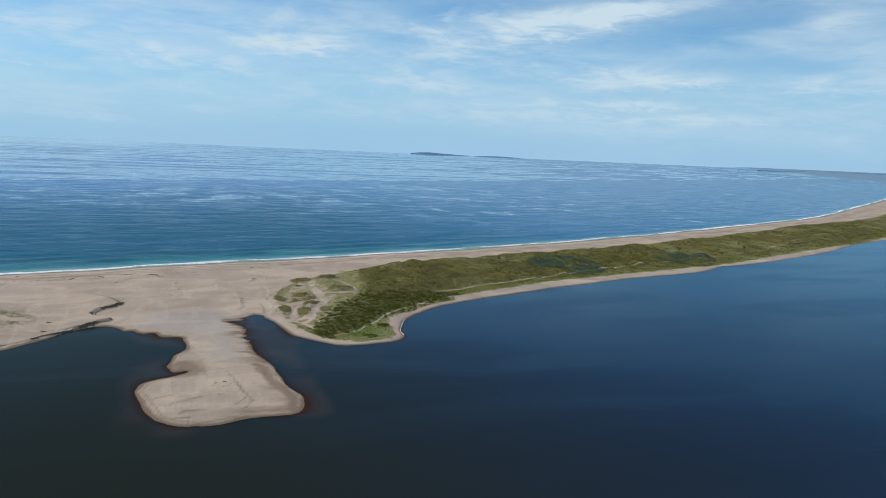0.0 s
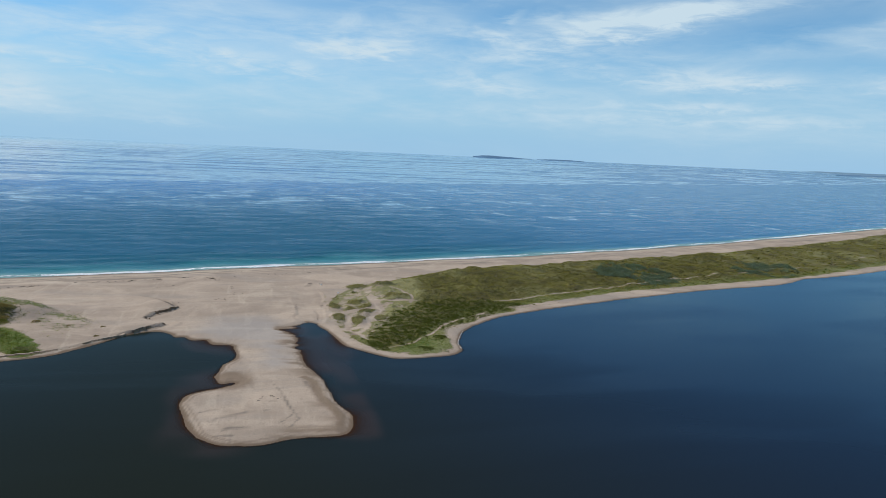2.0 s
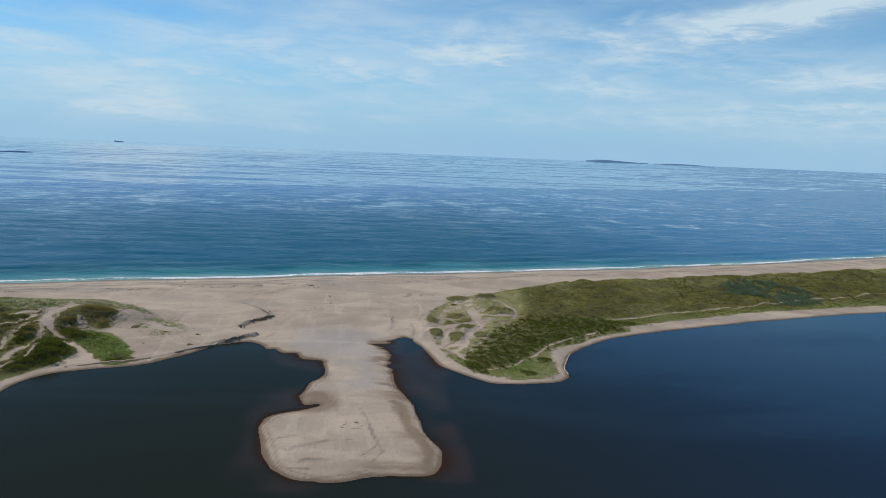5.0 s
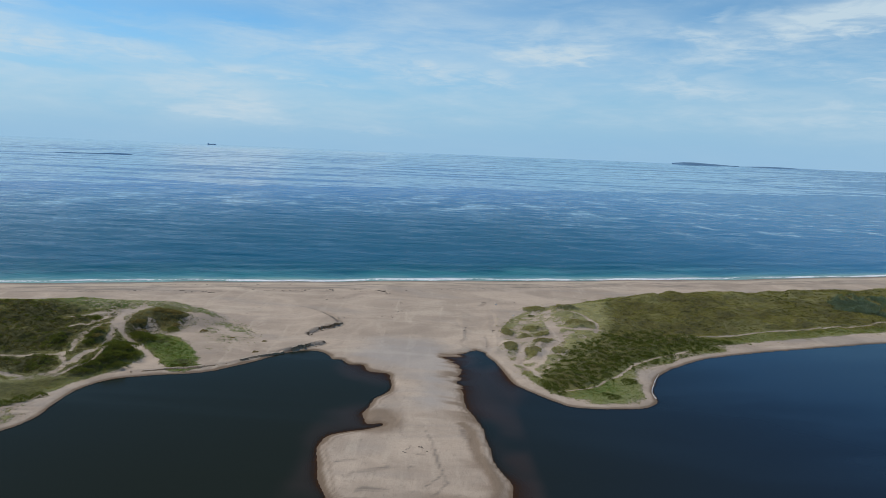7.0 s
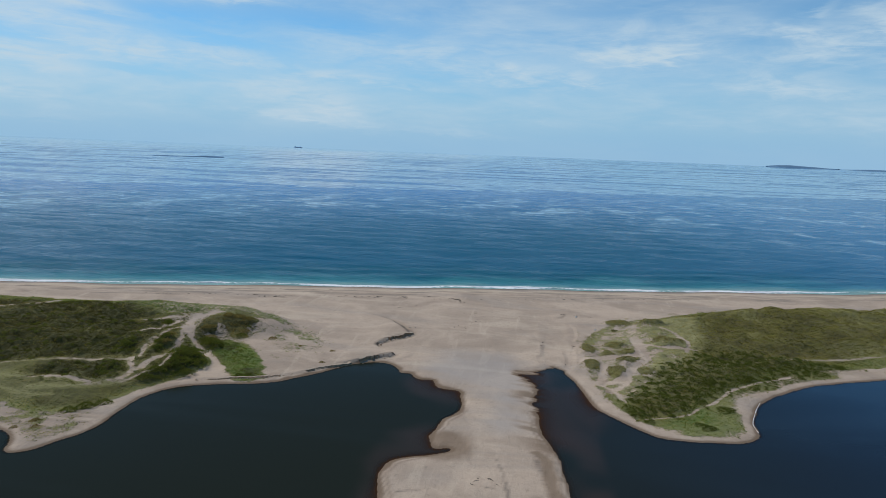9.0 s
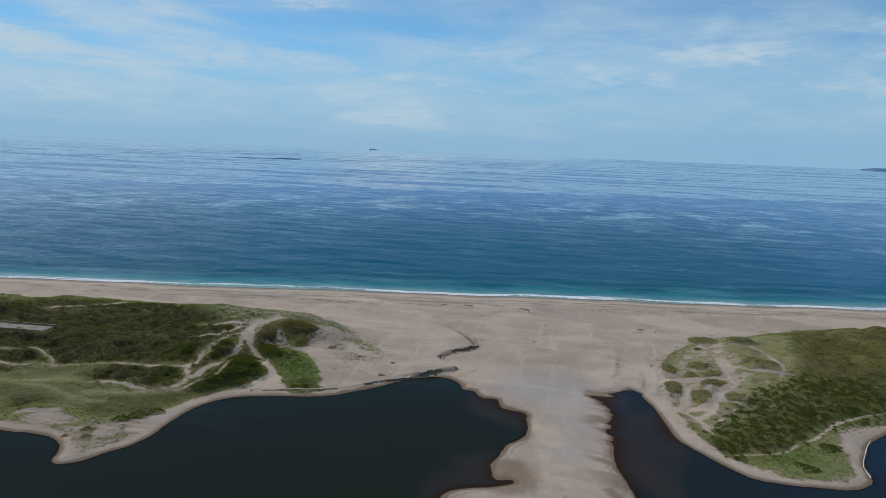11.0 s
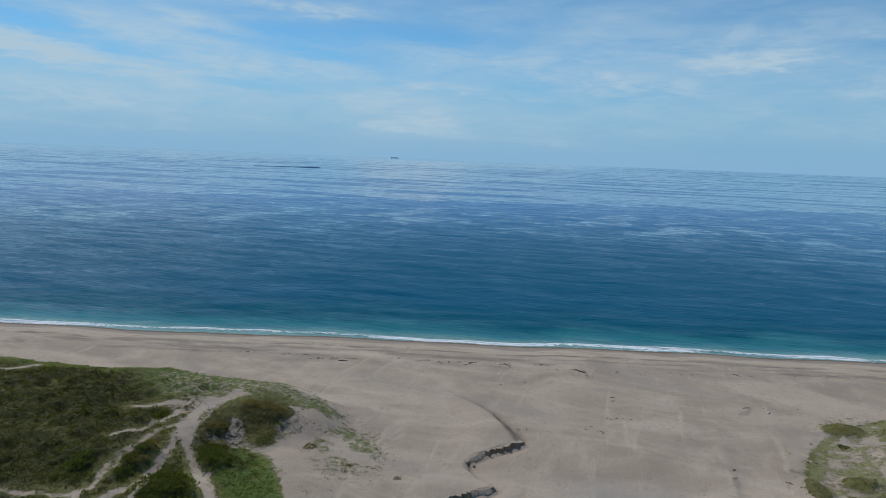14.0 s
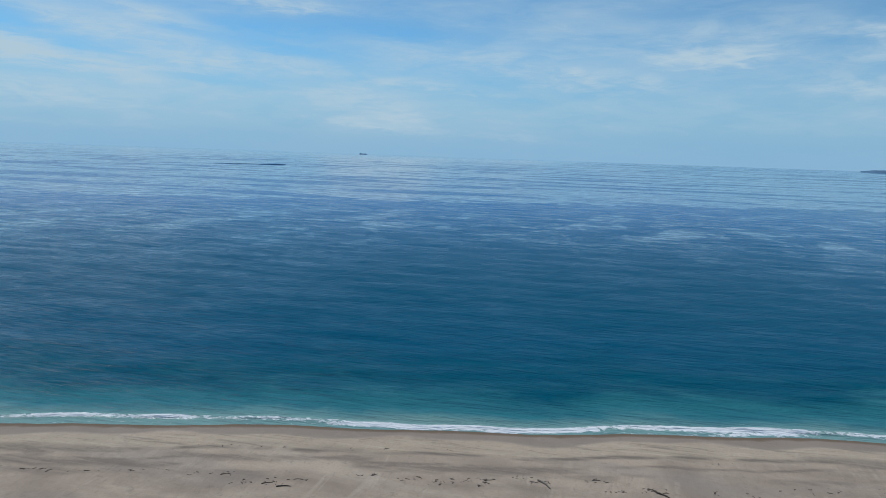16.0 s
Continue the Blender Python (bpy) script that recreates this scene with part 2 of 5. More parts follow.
SHORE_FAR = [(159.3, 12), (184.5, 19.9), (199.6, 23.8), (228.7, 29.8), (246.4, 36.9), (259.1, 44.5), (273.7, 47), (313.8, 60), (374.4, 83.9),
             (404.1, 99.5), (446.5, 118.9), (489.7, 135.4), (640, 200), (900, 330), (1300, 560), (2200, 900), (3400, 1300), (7000, 2500)]
SHORE = rounded(SHORE_LEFT + SHORE_BAR + SHORE_RIGHT + SHORE_FAR, 3)
LAND = np.vstack([SHORE, [(7000, 12000), (-6000, 12000)]])

# ground that bears grass and shrubs, on either side of the washed-out mouth
GRASS_LEFT = rounded([(-5000, -800), (-900, -190), (-300, -48), (-143, -9.7), (-127, -7), (-114, -1.5), (-99, -1.5), (-88, 0), (-73, 4), (-61, 4), (-52, 5.5), (-45, 5),
                      (-37, 0.5), (-32, -3.5), (-32, -9), (-36, -13),
                      (-38, -18), (-41, -23), (-40.5, -29), (-37.5, -35), (-38.5, -41), (-40.5, -46), (-42.7, -49.8), (-45.5, -57), (-48.3, -64.5), (-58, -66), (-63.6, -65), (-72, -69.5), (-88, -63),
                      (-140, -74), (-300, -110), (-900, -260), (-5000, -1200)], 3, True)
GRASS_RIGHT = rounded([(42.6, -6), (43.3, 4), (45, 12), (48.5, 20), (52, 26), (60, 34), (70, 40.5), (79, 48), (94, 56), (110, 61), (138, 69.5), (169, 78), (193, 86),
                       (242, 104), (342, 145), (410, 174.5), (499, 213), (606, 257), (776, 350), (1166, 585), (2200, 1340), (2200, 1290), (1100, 475), (800, 290),
                       (489, 138), (392, 99), (273, 51), (236, 40), (211, 33), (189, 28), (150, 17), (122, 6), (110, 1), (93, -8), (85, -15),
                       (75, -22), (69, -29), (68, -38), (67, -45), (59, -49.3), (51, -46), (47, -40), (44.4, -31), (42.7, -18)], 3, True)
# the edge of the terrace that the outflow has cut
TERRACE_EDGE = rounded([(-20, 21), (-10, 13.5), (-5, 8), (-1.8, 3), (0.1, -1), (-2.5, -3.4), (-6, -8), (-7, -11.4), (-5, -14), (-1.2, -16.6),
                        (-4, -19.3), (-6.3, -21.2), (-9, -24), (-14.2, -29.4), (-19, -34.9), (-25, -39.3), (-31, -41.3), (-37, -43.8)], 4)
TERRACE = np.vstack([TERRACE_EDGE, [(-75, -30), (-55, 45)]])

# small scarps left by the falling water: line, height of the step on its left side (negative: on its right)
SCARPS = [([(-19.0, 21.0), (-14.0, 16.6), (-9.8, 12.7), (-5.5, 6.8), (-3.0, 2.6), (-1.4, -0.6), (-0.6, -2.6)], -0.36), ([(-6.9, 13.3), (-3.1, 6.9), (0.2, 0.9), (0.4, -3.0), (-1.4, -5.6)], 0.22), ([(-1.1, -16.4), (0.2, -14.2), (1.8, -14.0), (2.8, -15.8), (1.1, -19.0), (-0.7, -21.7)], -0.18),
          ([(30.4, 11.1), (31.4, 4.9), (33.1, 1.3), (33.3, -3.8), (33.4, -8.0), (32.2, -10.5), (33.1, -14.0), (36.1, -16.4), (37.3, -18.5)], -0.28), ([(41.0, 22.9), (42.2, 17.4), (42.1, 9.1), (41.3, -4.9), (40.8, -13.7), (39.5, -17.7)], 0.36),
          ([(38.3, -2.4), (39.1, -6.8), (39.2, -11.6), (38.6, -15.0)], -0.36), ([(37.6, 28.0), (39.6, 30.2), (40.7, 34.6)], 0.30), ([(27.2, 22.0), (27.3, 15.7), (28.1, 10.9), (29.4, 10.1)], -0.16), ([(14.6, -57), (18.6, -59.2), (20.6, -61.6), (20.2, -65.0), (17, -66.8)], 0.16), ([(35.0, -60), (34.2, -66), (35.0, -73), (35.6, -80), (36.6, -87)], 0.22)]
CHANNEL = rounded([(33, 30), (36, 22), (36.5, 8), (37, -6), (37.2, -16)], 4)

# sand laid bare by wheels and feet
BARE = rounded([(-63.0, -14.0), (-59.3, -9.1), (-53.2, -6.5), (-51.1, -2.3), (-49.6, -10.2), (-49.9, -17.1), (-46.7, -24.2), (-49.0, -23.7), (-53.9, -18.8), (-59.5, -14.4)], 3, True)

# thinly grown sand between the hummocks
SANDY = rounded([(-50, -6), (-44, -4.5), (-38, -4.5), (-33, -6), (-33, -12), (-36, -18), (-38, -21.5), (-46, -22), (-51, -14)], 3, True)

# low turf behind the lagoon shore
MEADOW = rounded([(-112, -57), (-89, -54), (-83, -48), (-72.7, -45.5), (-68, -44.5), (-67.5, -54), (-54, -54), (-49.5, -50), (-48, -58), (-49, -61.5), (-57.6, -62.3), (-72, -63), (-86, -62), (-112, -66)], 3, True)

def line_mask(x, y, points, width):
    return smooth(width, width * 0.35, to_line(x, y, rounded(points, 4)))


# ways worn through the grass: line, half width
PATHS_LEFT = [
    ([(-53.8, -54.1), (-50.5, -50.6), (-49.7, -47.8), (-49.5, -44.0), (-48.7, -39.4), (-47.3, -37.2), (-47.5, -32.5), (-49.5, -26.8), (-52.0, -19.8), (-53.6, -13.9), (-52.7, -7.2), (-53.0, -2.5)], 0.95),
    ([(-60.4, -42.8), (-55.8, -42.1), (-53.2, -41.4), (-52.5, -39.2), (-53.1, -35.9), (-54.1, -31.2), (-53.9, -27.0), (-54.5, -22.1), (-53.0, -19.2)], 0.75), ([(-58.3, -28.8), (-56.9, -25.3), (-56.3, -19.7), (-56.1, -14.7)], 0.6),
    ([(-92, -50.5), (-73.0, -45.5), (-67.9, -44.1), (-60.8, -42.5)], 0.7), ([(-86, -57), (-74, -54.5), (-64.1, -53.3), (-59.5, -52.9), (-54.3, -53.2)], 0.8),
    ([(-53.4, -41.2), (-50.4, -45.3), (-49.9, -48.1)], 0.8), ([(-51.6, -19.6), (-46.0, -26.1), (-42.0, -29.7), (-38.2, -33.1), (-35.2, -36.3), (-34.4, -39.2)], 0.95),
    ([(-54.8, -25.0), (-53.4, -30.0), (-52.4, -34.6)], 0.5), ([(-47.8, -33.0), (-45.8, -38.0), (-47.0, -45.0), (-49.1, -50.4), (-55.0, -55.5), (-64, -57.5)], 0.6),
    ([(-89.5, -55.3), (-79.2, -57.1), (-71.9, -57.8), (-64.9, -59.7), (-57.4, -60.0)], 0.4),
    ([(-69.5, -67.2), (-67.6, -65.4), (-63.4, -64.2)], 1.0),
    ([(-66, -14.6), (-62, -13), (-58, -11.5)], 0.8), ([(-112, -14), (-104, -10), (-97, -4)], 0.9), ([(-100, -44), (-90, -41.5), (-84, -44.5), (-80, -48)], 0.5),
]
PATHS_RIGHT = [
    ([(55, 18.8), (60.5, 20.6), (65, 19.5), (68.2, 16.7), (69.6, 10.7), (69.8, 6.0), (68.9, 0.6)], 0.7),
    ([(56.8, 5.3), (62.9, 2.1), (67.1, 2.1), (71.2, 1.7)], 0.55),
    ([(43.1, -9.1), (50.0, -6.3), (56.4, -3.5), (57.9, 2.0), (57.0, 12.0), (58.3, 22.6)], 1.3),
    ([(46.0, -25.4), (47.9, -13.6)], 1.0), ([(46.0, -25.4), (50.1, -22.0), (54.8, -12.5), (57.9, -6.4)], 1.0), ([(47.8, 2.0), (50.0, 9.0), (56.0, 16.0)], 1.6),
    ([(58.8, -2.7), (57.8, -8.3), (53.0, -16.4), (51.6, -23.3), (48.0, -28.9), (46.6, -29.0)], 0.7),
    ([(46.3, -19.4), (46.5, -26.4), (48.4, -29.5), (49.6, -36.2)], 0.5),
    ([(88, 0.6), (112, 9.3), (128, 16.5), (156, 27.3), (199, 42), (240, 56), (309, 78), (418, 135), (477, 160)], 0.6),
    ([(52, -43.7), (59, -41.5), (67, -32.5), (75, -21), (90, -9)], 0.4),
]

# hummocks: place, half width and half depth, height
HUMMOCKS = [(44.2, -1.8, 2.2, 4.2, 0.9), (51.3, 3.2, 3.0, 2.3, 0.7), (54.2, -1.6, 2.6, 2.3, 0.6), (53.6, -9.0, 4.0, 3.2, 0.9), (44.6, -13.5, 2.2, 4.0, 0.9),
            (49.4, -4.0, 1.9, 2.8, 0.5), (54.6, 25.8, 4.2, 3.0, 1.0), (63.6, 24.2, 3.6, 2.6, 0.9), (49.8, -16.5, 2.7, 3.2, 0.7), (65.8, 7.2, 4.2, 3.4, 0.7),
            (56.0, -16.0, 2.1, 2.4, 0.6), (49.3, -18.6, 2.1, 3.3, 0.6),
            (-43.6, -9.4, 4.6, 2.9, 0.65), (-40.4, -14.6, 2.2, 2.9, 0.5), (-43.0, -24.2, 2.7, 3.0, 1.0), (-43.2, -36.6, 3.8, 6.2, 1.1), (-50.8, -31.5, 1.5, 4.6, 0.9), (-47.2, -17.4, 2.6, 3.2, 0.45),
            (-45.5, -46.0, 2.0, 4.0, 0.6), (-57.6, -29.6, 3.5, 4.5, 1.0), (-55.9, -36.5, 2.5, 2.6, 0.8), (-58.5, -20.5, 3.0, 2.2, 0.9)]


def ground(x, y):
    """Height of the ground and what covers it, for arrays of places."""
    out = {}
    near = (np.abs(x) < 700) & (np.abs(y) < 500)
    wob = np.where(near, 1.0, 0.0)
    jx, jy = fbm(x, y, 5, 3, 4) * 0.55 * wob, fbm(x, y, 5, 9, 4) * 0.55 * wob
    lag = to_line(x + jx, y + jy, SHORE) * np.where(within(x + jx, y + jy, LAND), 1, -1)
    # the ebb has combed the neck of the bar into fingers
    comb = smooth(24, 28, x) * smooth(37, 33, x) * smooth(-15, -20, y) * smooth(-50, -44, y)
    lag = lag - 1.7 * comb * np.abs(fbm(x * 0.22 + 0.1 * y, y * 1.5, 3.6, 191, 3)) * 2 + 0.7 * comb
    tilt = np.hypot(1, (sea_line(x + 4) - sea_line(x - 4)) / 8)
    sea = (sea_line(x) - y) / tilt
    out["lag"], out["sea"] = lag, sea
    # beach: steep foreshore, a berm, then a flat
    fore = np.where(sea < 0, np.maximum(0.10 * sea, -9), 0.0)
    fore = fore + 1.75 * smooth(0, 19, sea) - 0.55 * smooth(21, 34, sea)
    fore = fore + 0.10 * fbm(x, y, 9, 21, 3) * smooth(6, 14, sea) * smooth(42, 26, sea)
    # the lagoon shelves gently only where the outflow has spread sand
    spread = np.maximum(smooth(12, 4, np.hypot((x - 12) * 1.0, y + 36)), smooth(9, 4, np.abs(x - 38)) * smooth(-24, -34, y) * smooth(-100, -94, y))
    spread = np.maximum(spread, smooth(9, 3, np.hypot(x - 30, y + 24)))
    spread = np.maximum(spread, 0.75 * smooth(13, 4, np.abs(x - 11)) * smooth(-52, -60, y) * smooth(-104, -96, y))
    shelve = 0.25 - 0.16 * spread
    out["sandy"] = spread * smooth(-0.5, 0.25, fbm(x, y, 11, 43, 3) + 0.35 * smooth(-60, -45, y) * smooth(30, 20, np.abs(x - 24)))
    bank = np.where(lag < 0, np.maximum(shelve * lag, -3.0), 0.0) + 0.30 * smooth(0, 2.2, lag) + 0.95 * smooth(1.0, 30, lag)
    flat = np.minimum(fore, bank)
    soft = np.minimum(np.abs(fore - bank), 1.0)
    h = flat - 0.12 * (1 - soft) ** 2
    # low, wind- and water-worn relief of the sand
    dry = smooth(0.0, 4, lag) * smooth(0, 8, sea)
    h = h + dry * (0.16 * fbm(x * 0.7 + y * 0.4, y * 0.9 - x * 0.3, 14, 31, 4) + 0.11 * fbm(x, y, 3.0, 37, 4)) * wob
    # terrace with a cut bank
    edge = to_line(x + jx * 0.9, y + jy * 0.9, TERRACE_EDGE)
    onto = within(x + jx * 0.9, y + jy * 0.9, TERRACE) & (edge < 60)
    north = 1 - 0.85 * smooth(3, 17, y)
    step = np.where(onto, smooth(0.0, 0.4, edge), 0.0) * (1 - smooth(10, 34, edge)) * north
    h = h + (0.24 + 0.52 * smooth(-14, -6, x)) * step
    out["bank"] = np.where(onto, 0, 1) * smooth(1.0, 0.1, edge) * north * smooth(0.05, 0.6, lag)
    out["gully"] = smooth(1.7, 0.3, np.where(onto, 9, edge)) * smooth(-4, 2, y) * smooth(24, 14, y)
    h = h - 0.35 * out["gully"]
    # a drained channel that once fed the pool
    rut = to_line(x + jx * 1.5, y + jy * 1.5, CHANNEL)
    h = h - 0.16 * smooth(4.0, 1.2, rut) * smooth(30, 18, y) + 0.08 * smooth(1.4, 0.2, np.abs(rut - 4.0)) * smooth(26, 16, y) * dry
    out["rut"] = rut
    for points, tall in SCARPS:
        line = rounded(points, 4)
        some = (x > line[:, 0].min() - 7) & (x < line[:, 0].max() + 7) & (y > line[:, 1].min() - 7) & (y < line[:, 1].max() + 7)
        px, py = x[some] + jx[some], y[some] + jy[some]
        best, side, taper = np.full(px.shape, 99.0), np.zeros(px.shape), np.zeros(px.shape)
        for k, ((ax, ay), (bx, by)) in enumerate(zip(line, line[1:])):
            ux, uy = bx - ax, by - ay
            u = np.clip(((px - ax) * ux + (py - ay) * uy) / (ux * ux + uy * uy), 0, 1)
            d = np.hypot(px - ax - u * ux, py - ay - u * uy)
            closer = d < best
            best, side = np.where(closer, d, best), np.where(closer, np.sign(ux * (py - ay) - uy * (px - ax)), side)
            taper = np.where(closer, np.sin(np.pi * (k + u) / (len(line) - 1)) ** 0.5, taper)
        signed = best * side
        h[some] += abs(tall) * taper * smooth(-0.25, 0.25, signed * np.sign(tall)) * smooth(6.5, 0.8, best) * smooth(-0.3, 0.5, lag[some])
    # dunes
    wx, wy = x + 1.6 * fbm(x, y, 7, 51, 4) * wob, y + 1.6 * fbm(x, y, 7, 57, 4) * wob
    gl, gr = inside(wx, wy, GRASS_LEFT), inside(wx, wy, GRASS_RIGHT)
    swell = 0.62 + 0.55 * fbm(x, y, 26, 61, 3)
    lump = fbm(x, y, 6, 67, 4)
    # the left dunes stand highest behind the beach and fall to the lagoon
    high = smooth(-62, -14, y + 0.25 * (x + 60) * -1.0 * smooth(-70, -200, x))
    front = smooth(-16, -6, y - 0.2 * np.minimum(x + 60, 0)) * smooth(-24, -36, x)
    slope = smooth(0, 11, gl) * (1 - front) + smooth(-5.5, 2.0, gl) * front * (1 - 0.15 * smooth(-80, -105, x))
    dune = slope * (1.2 + 2.9 * high * smooth(-24, -50, x)) * (swell * (1 - 0.6 * front) + 0.82 * 0.6 * front) * 1.15
    # the right dunes: a ridge along the beach side, a low shelf by the lagoon
    rise = smooth(10, 46, (y - (x - 60) * 0.36) + 22)
    dune = dune + smooth(0, 12, gr) * (0.7 + 3.4 * rise * smooth(42, 74, x)) * swell * 1.1
    tuft = np.maximum(smooth(-1, 4, gl), smooth(-1, 4, gr))
    h = h + dune * smooth(0, 6, lag) + tuft * 0.35 * lump * smooth(0.5, 5, lag)
    # hummocks, each bound by its own grass or shrub
    mound = np.zeros_like(x)
    for mx, my, rx, ry, top in HUMMOCKS:
        some = (np.abs(x - mx) < 3 * rx) & (np.abs(y - my) < 3 * ry)
        r = np.hypot((wx[some] - mx) / rx, (wy[some] - my) / ry)
        mound[some] = np.maximum(mound[some], smooth(1.25, 0.45, r))
        h[some] += top * smooth(1.5, 0.2, r)
    out["mound"] = mound
    dense = np.maximum(smooth(2, 8, gl), smooth(3, 9, gr))
    dense = dense * (1 - 0.9 * smooth(-2.5, 0.5, inside(x, y, BARE))) * (1 - 0.7 * smooth(-2.5, 0.5, inside(x, y, SANDY))) * (1 - 0.85 * smooth(-2, 3, inside(x, y, MEADOW)))
    worn = np.zeros_like(x)
    some = (np.abs(x) < 140) & (np.abs(y) < 75)
    for points, width in PATHS_LEFT + PATHS_RIGHT:
        worn[some] = np.maximum(worn[some], line_mask(x[some], y[some], points, 3.2 * width))
    dense = dense * (1 - 0.75 * worn)
    out["worn"] = worn
    h = h - 0.12 * worn
    h = h + dense * wob * (0.72 * lump + (0.62 + 0.25 * smooth(-20, -30, x)) * fbm(x, y, 3.2, 113, 3) + 0.55 * smooth(-20, -30, x) * (0.5 - 2 * np.abs(fbm(x * 0.6 + y * 0.8, 0.6 * (y * 0.6 - x * 0.8), 2.6, 117, 2))))
    h = h + far_rise(x, y) + 6.0 * smooth(2100, 2500, x) * smooth(30, 160, sea)
    bed = smooth(5.0, 2.6, np.abs((y + 30.6) - 0.108 * (x + 97.4))) * smooth(-94.0, -97.0, x) * smooth(-150, -144, x)
    h = h * (1 - bed) + 3.20 * bed
    out["bed"] = bed
    out["gl"], out["gr"], out["lump"], out["h"] = gl, gr, lump, h
    return out


def axis(fine_lo, fine_hi, step, lo, hi, grow):
    """Grid lines: even within the fine stretch, wider and wider outside it."""
    mid = np.arange(fine_lo, fine_hi + step / 2, step)
    right, s, v = [], step, mid[-1]
    while v < hi:
        s = min(s * grow, 160.0)
        v += s
        right.append(v)
    left, s, v = [], step, mid[0]
    while v > lo:
        s = min(s * grow, 160.0)
        v -= s
        left.append(v)
    return np.r_[left[::-1], mid, right]


def grid_mesh(name, px, py, pz, keep=None):
    """A sheet from a rectangular array of places; keep tells which faces stay."""
    rows, cols = px.shape
    number = np.arange(rows * cols).reshape(rows, cols)
    quads = np.stack([number[:-1, :-1], number[:-1, 1:], number[1:, 1:], number[1:, :-1]], -1).reshape(-1, 4)
    if keep is not None:
        quads = quads[keep.ravel()]
    used, quads = np.unique(quads, return_inverse=True)
    quads = quads.reshape(-1, 4)
    co = np.stack([px.ravel(), py.ravel(), pz.ravel()], -1)[used]
    me = bpy.data.meshes.new(name)
    me.vertices.add(len(co))
    me.vertices.foreach_set("co", co.ravel().astype(np.float32))
    me.loops.add(quads.size)
    me.loops.foreach_set("vertex_index", quads.ravel().astype(np.int32))
    me.polygons.add(len(quads))
    me.polygons.foreach_set("loop_start", np.arange(0, quads.size, 4, dtype=np.int32))
    me.polygons.foreach_set("loop_total", np.full(len(quads), 4, dtype=np.int32))
    me.update(calc_edges=True)
    me.polygons.foreach_set("use_smooth", np.ones(len(quads), bool))
    return me, used


def put_attribute(me, name, values, used):
    at = me.attributes.new(name, "FLOAT", "POINT")
    at.data.foreach_set("value", values.ravel()[used].astype(np.float32))


# ---- materials ----
def material(name):
    m = bpy.data.materials.new(name)
    m.use_nodes = True
    return m, Nodes(m.node_tree)


def finish(n, color, rough=0.9, normal=None, spec=0.3, metal=0.0):
    shade = n.add("ShaderNodeBsdfPrincipled")
    n.link(color, shade.inputs["Base Color"])
    n.link(rough, shade.inputs["Roughness"])
    n.link(spec, shade.inputs["Specular IOR Level"])
    n.link(metal, shade.inputs["Metallic"])
    if normal is not None:
        n.link(normal, shade.inputs["Normal"])
    end = n.add("ShaderNodeOutputMaterial")
    n.link(shade.outputs[0], end.inputs[0])
    return shade


def attr(n, name):
    return n.add("ShaderNodeAttribute", attr=name).outputs["Fac"]


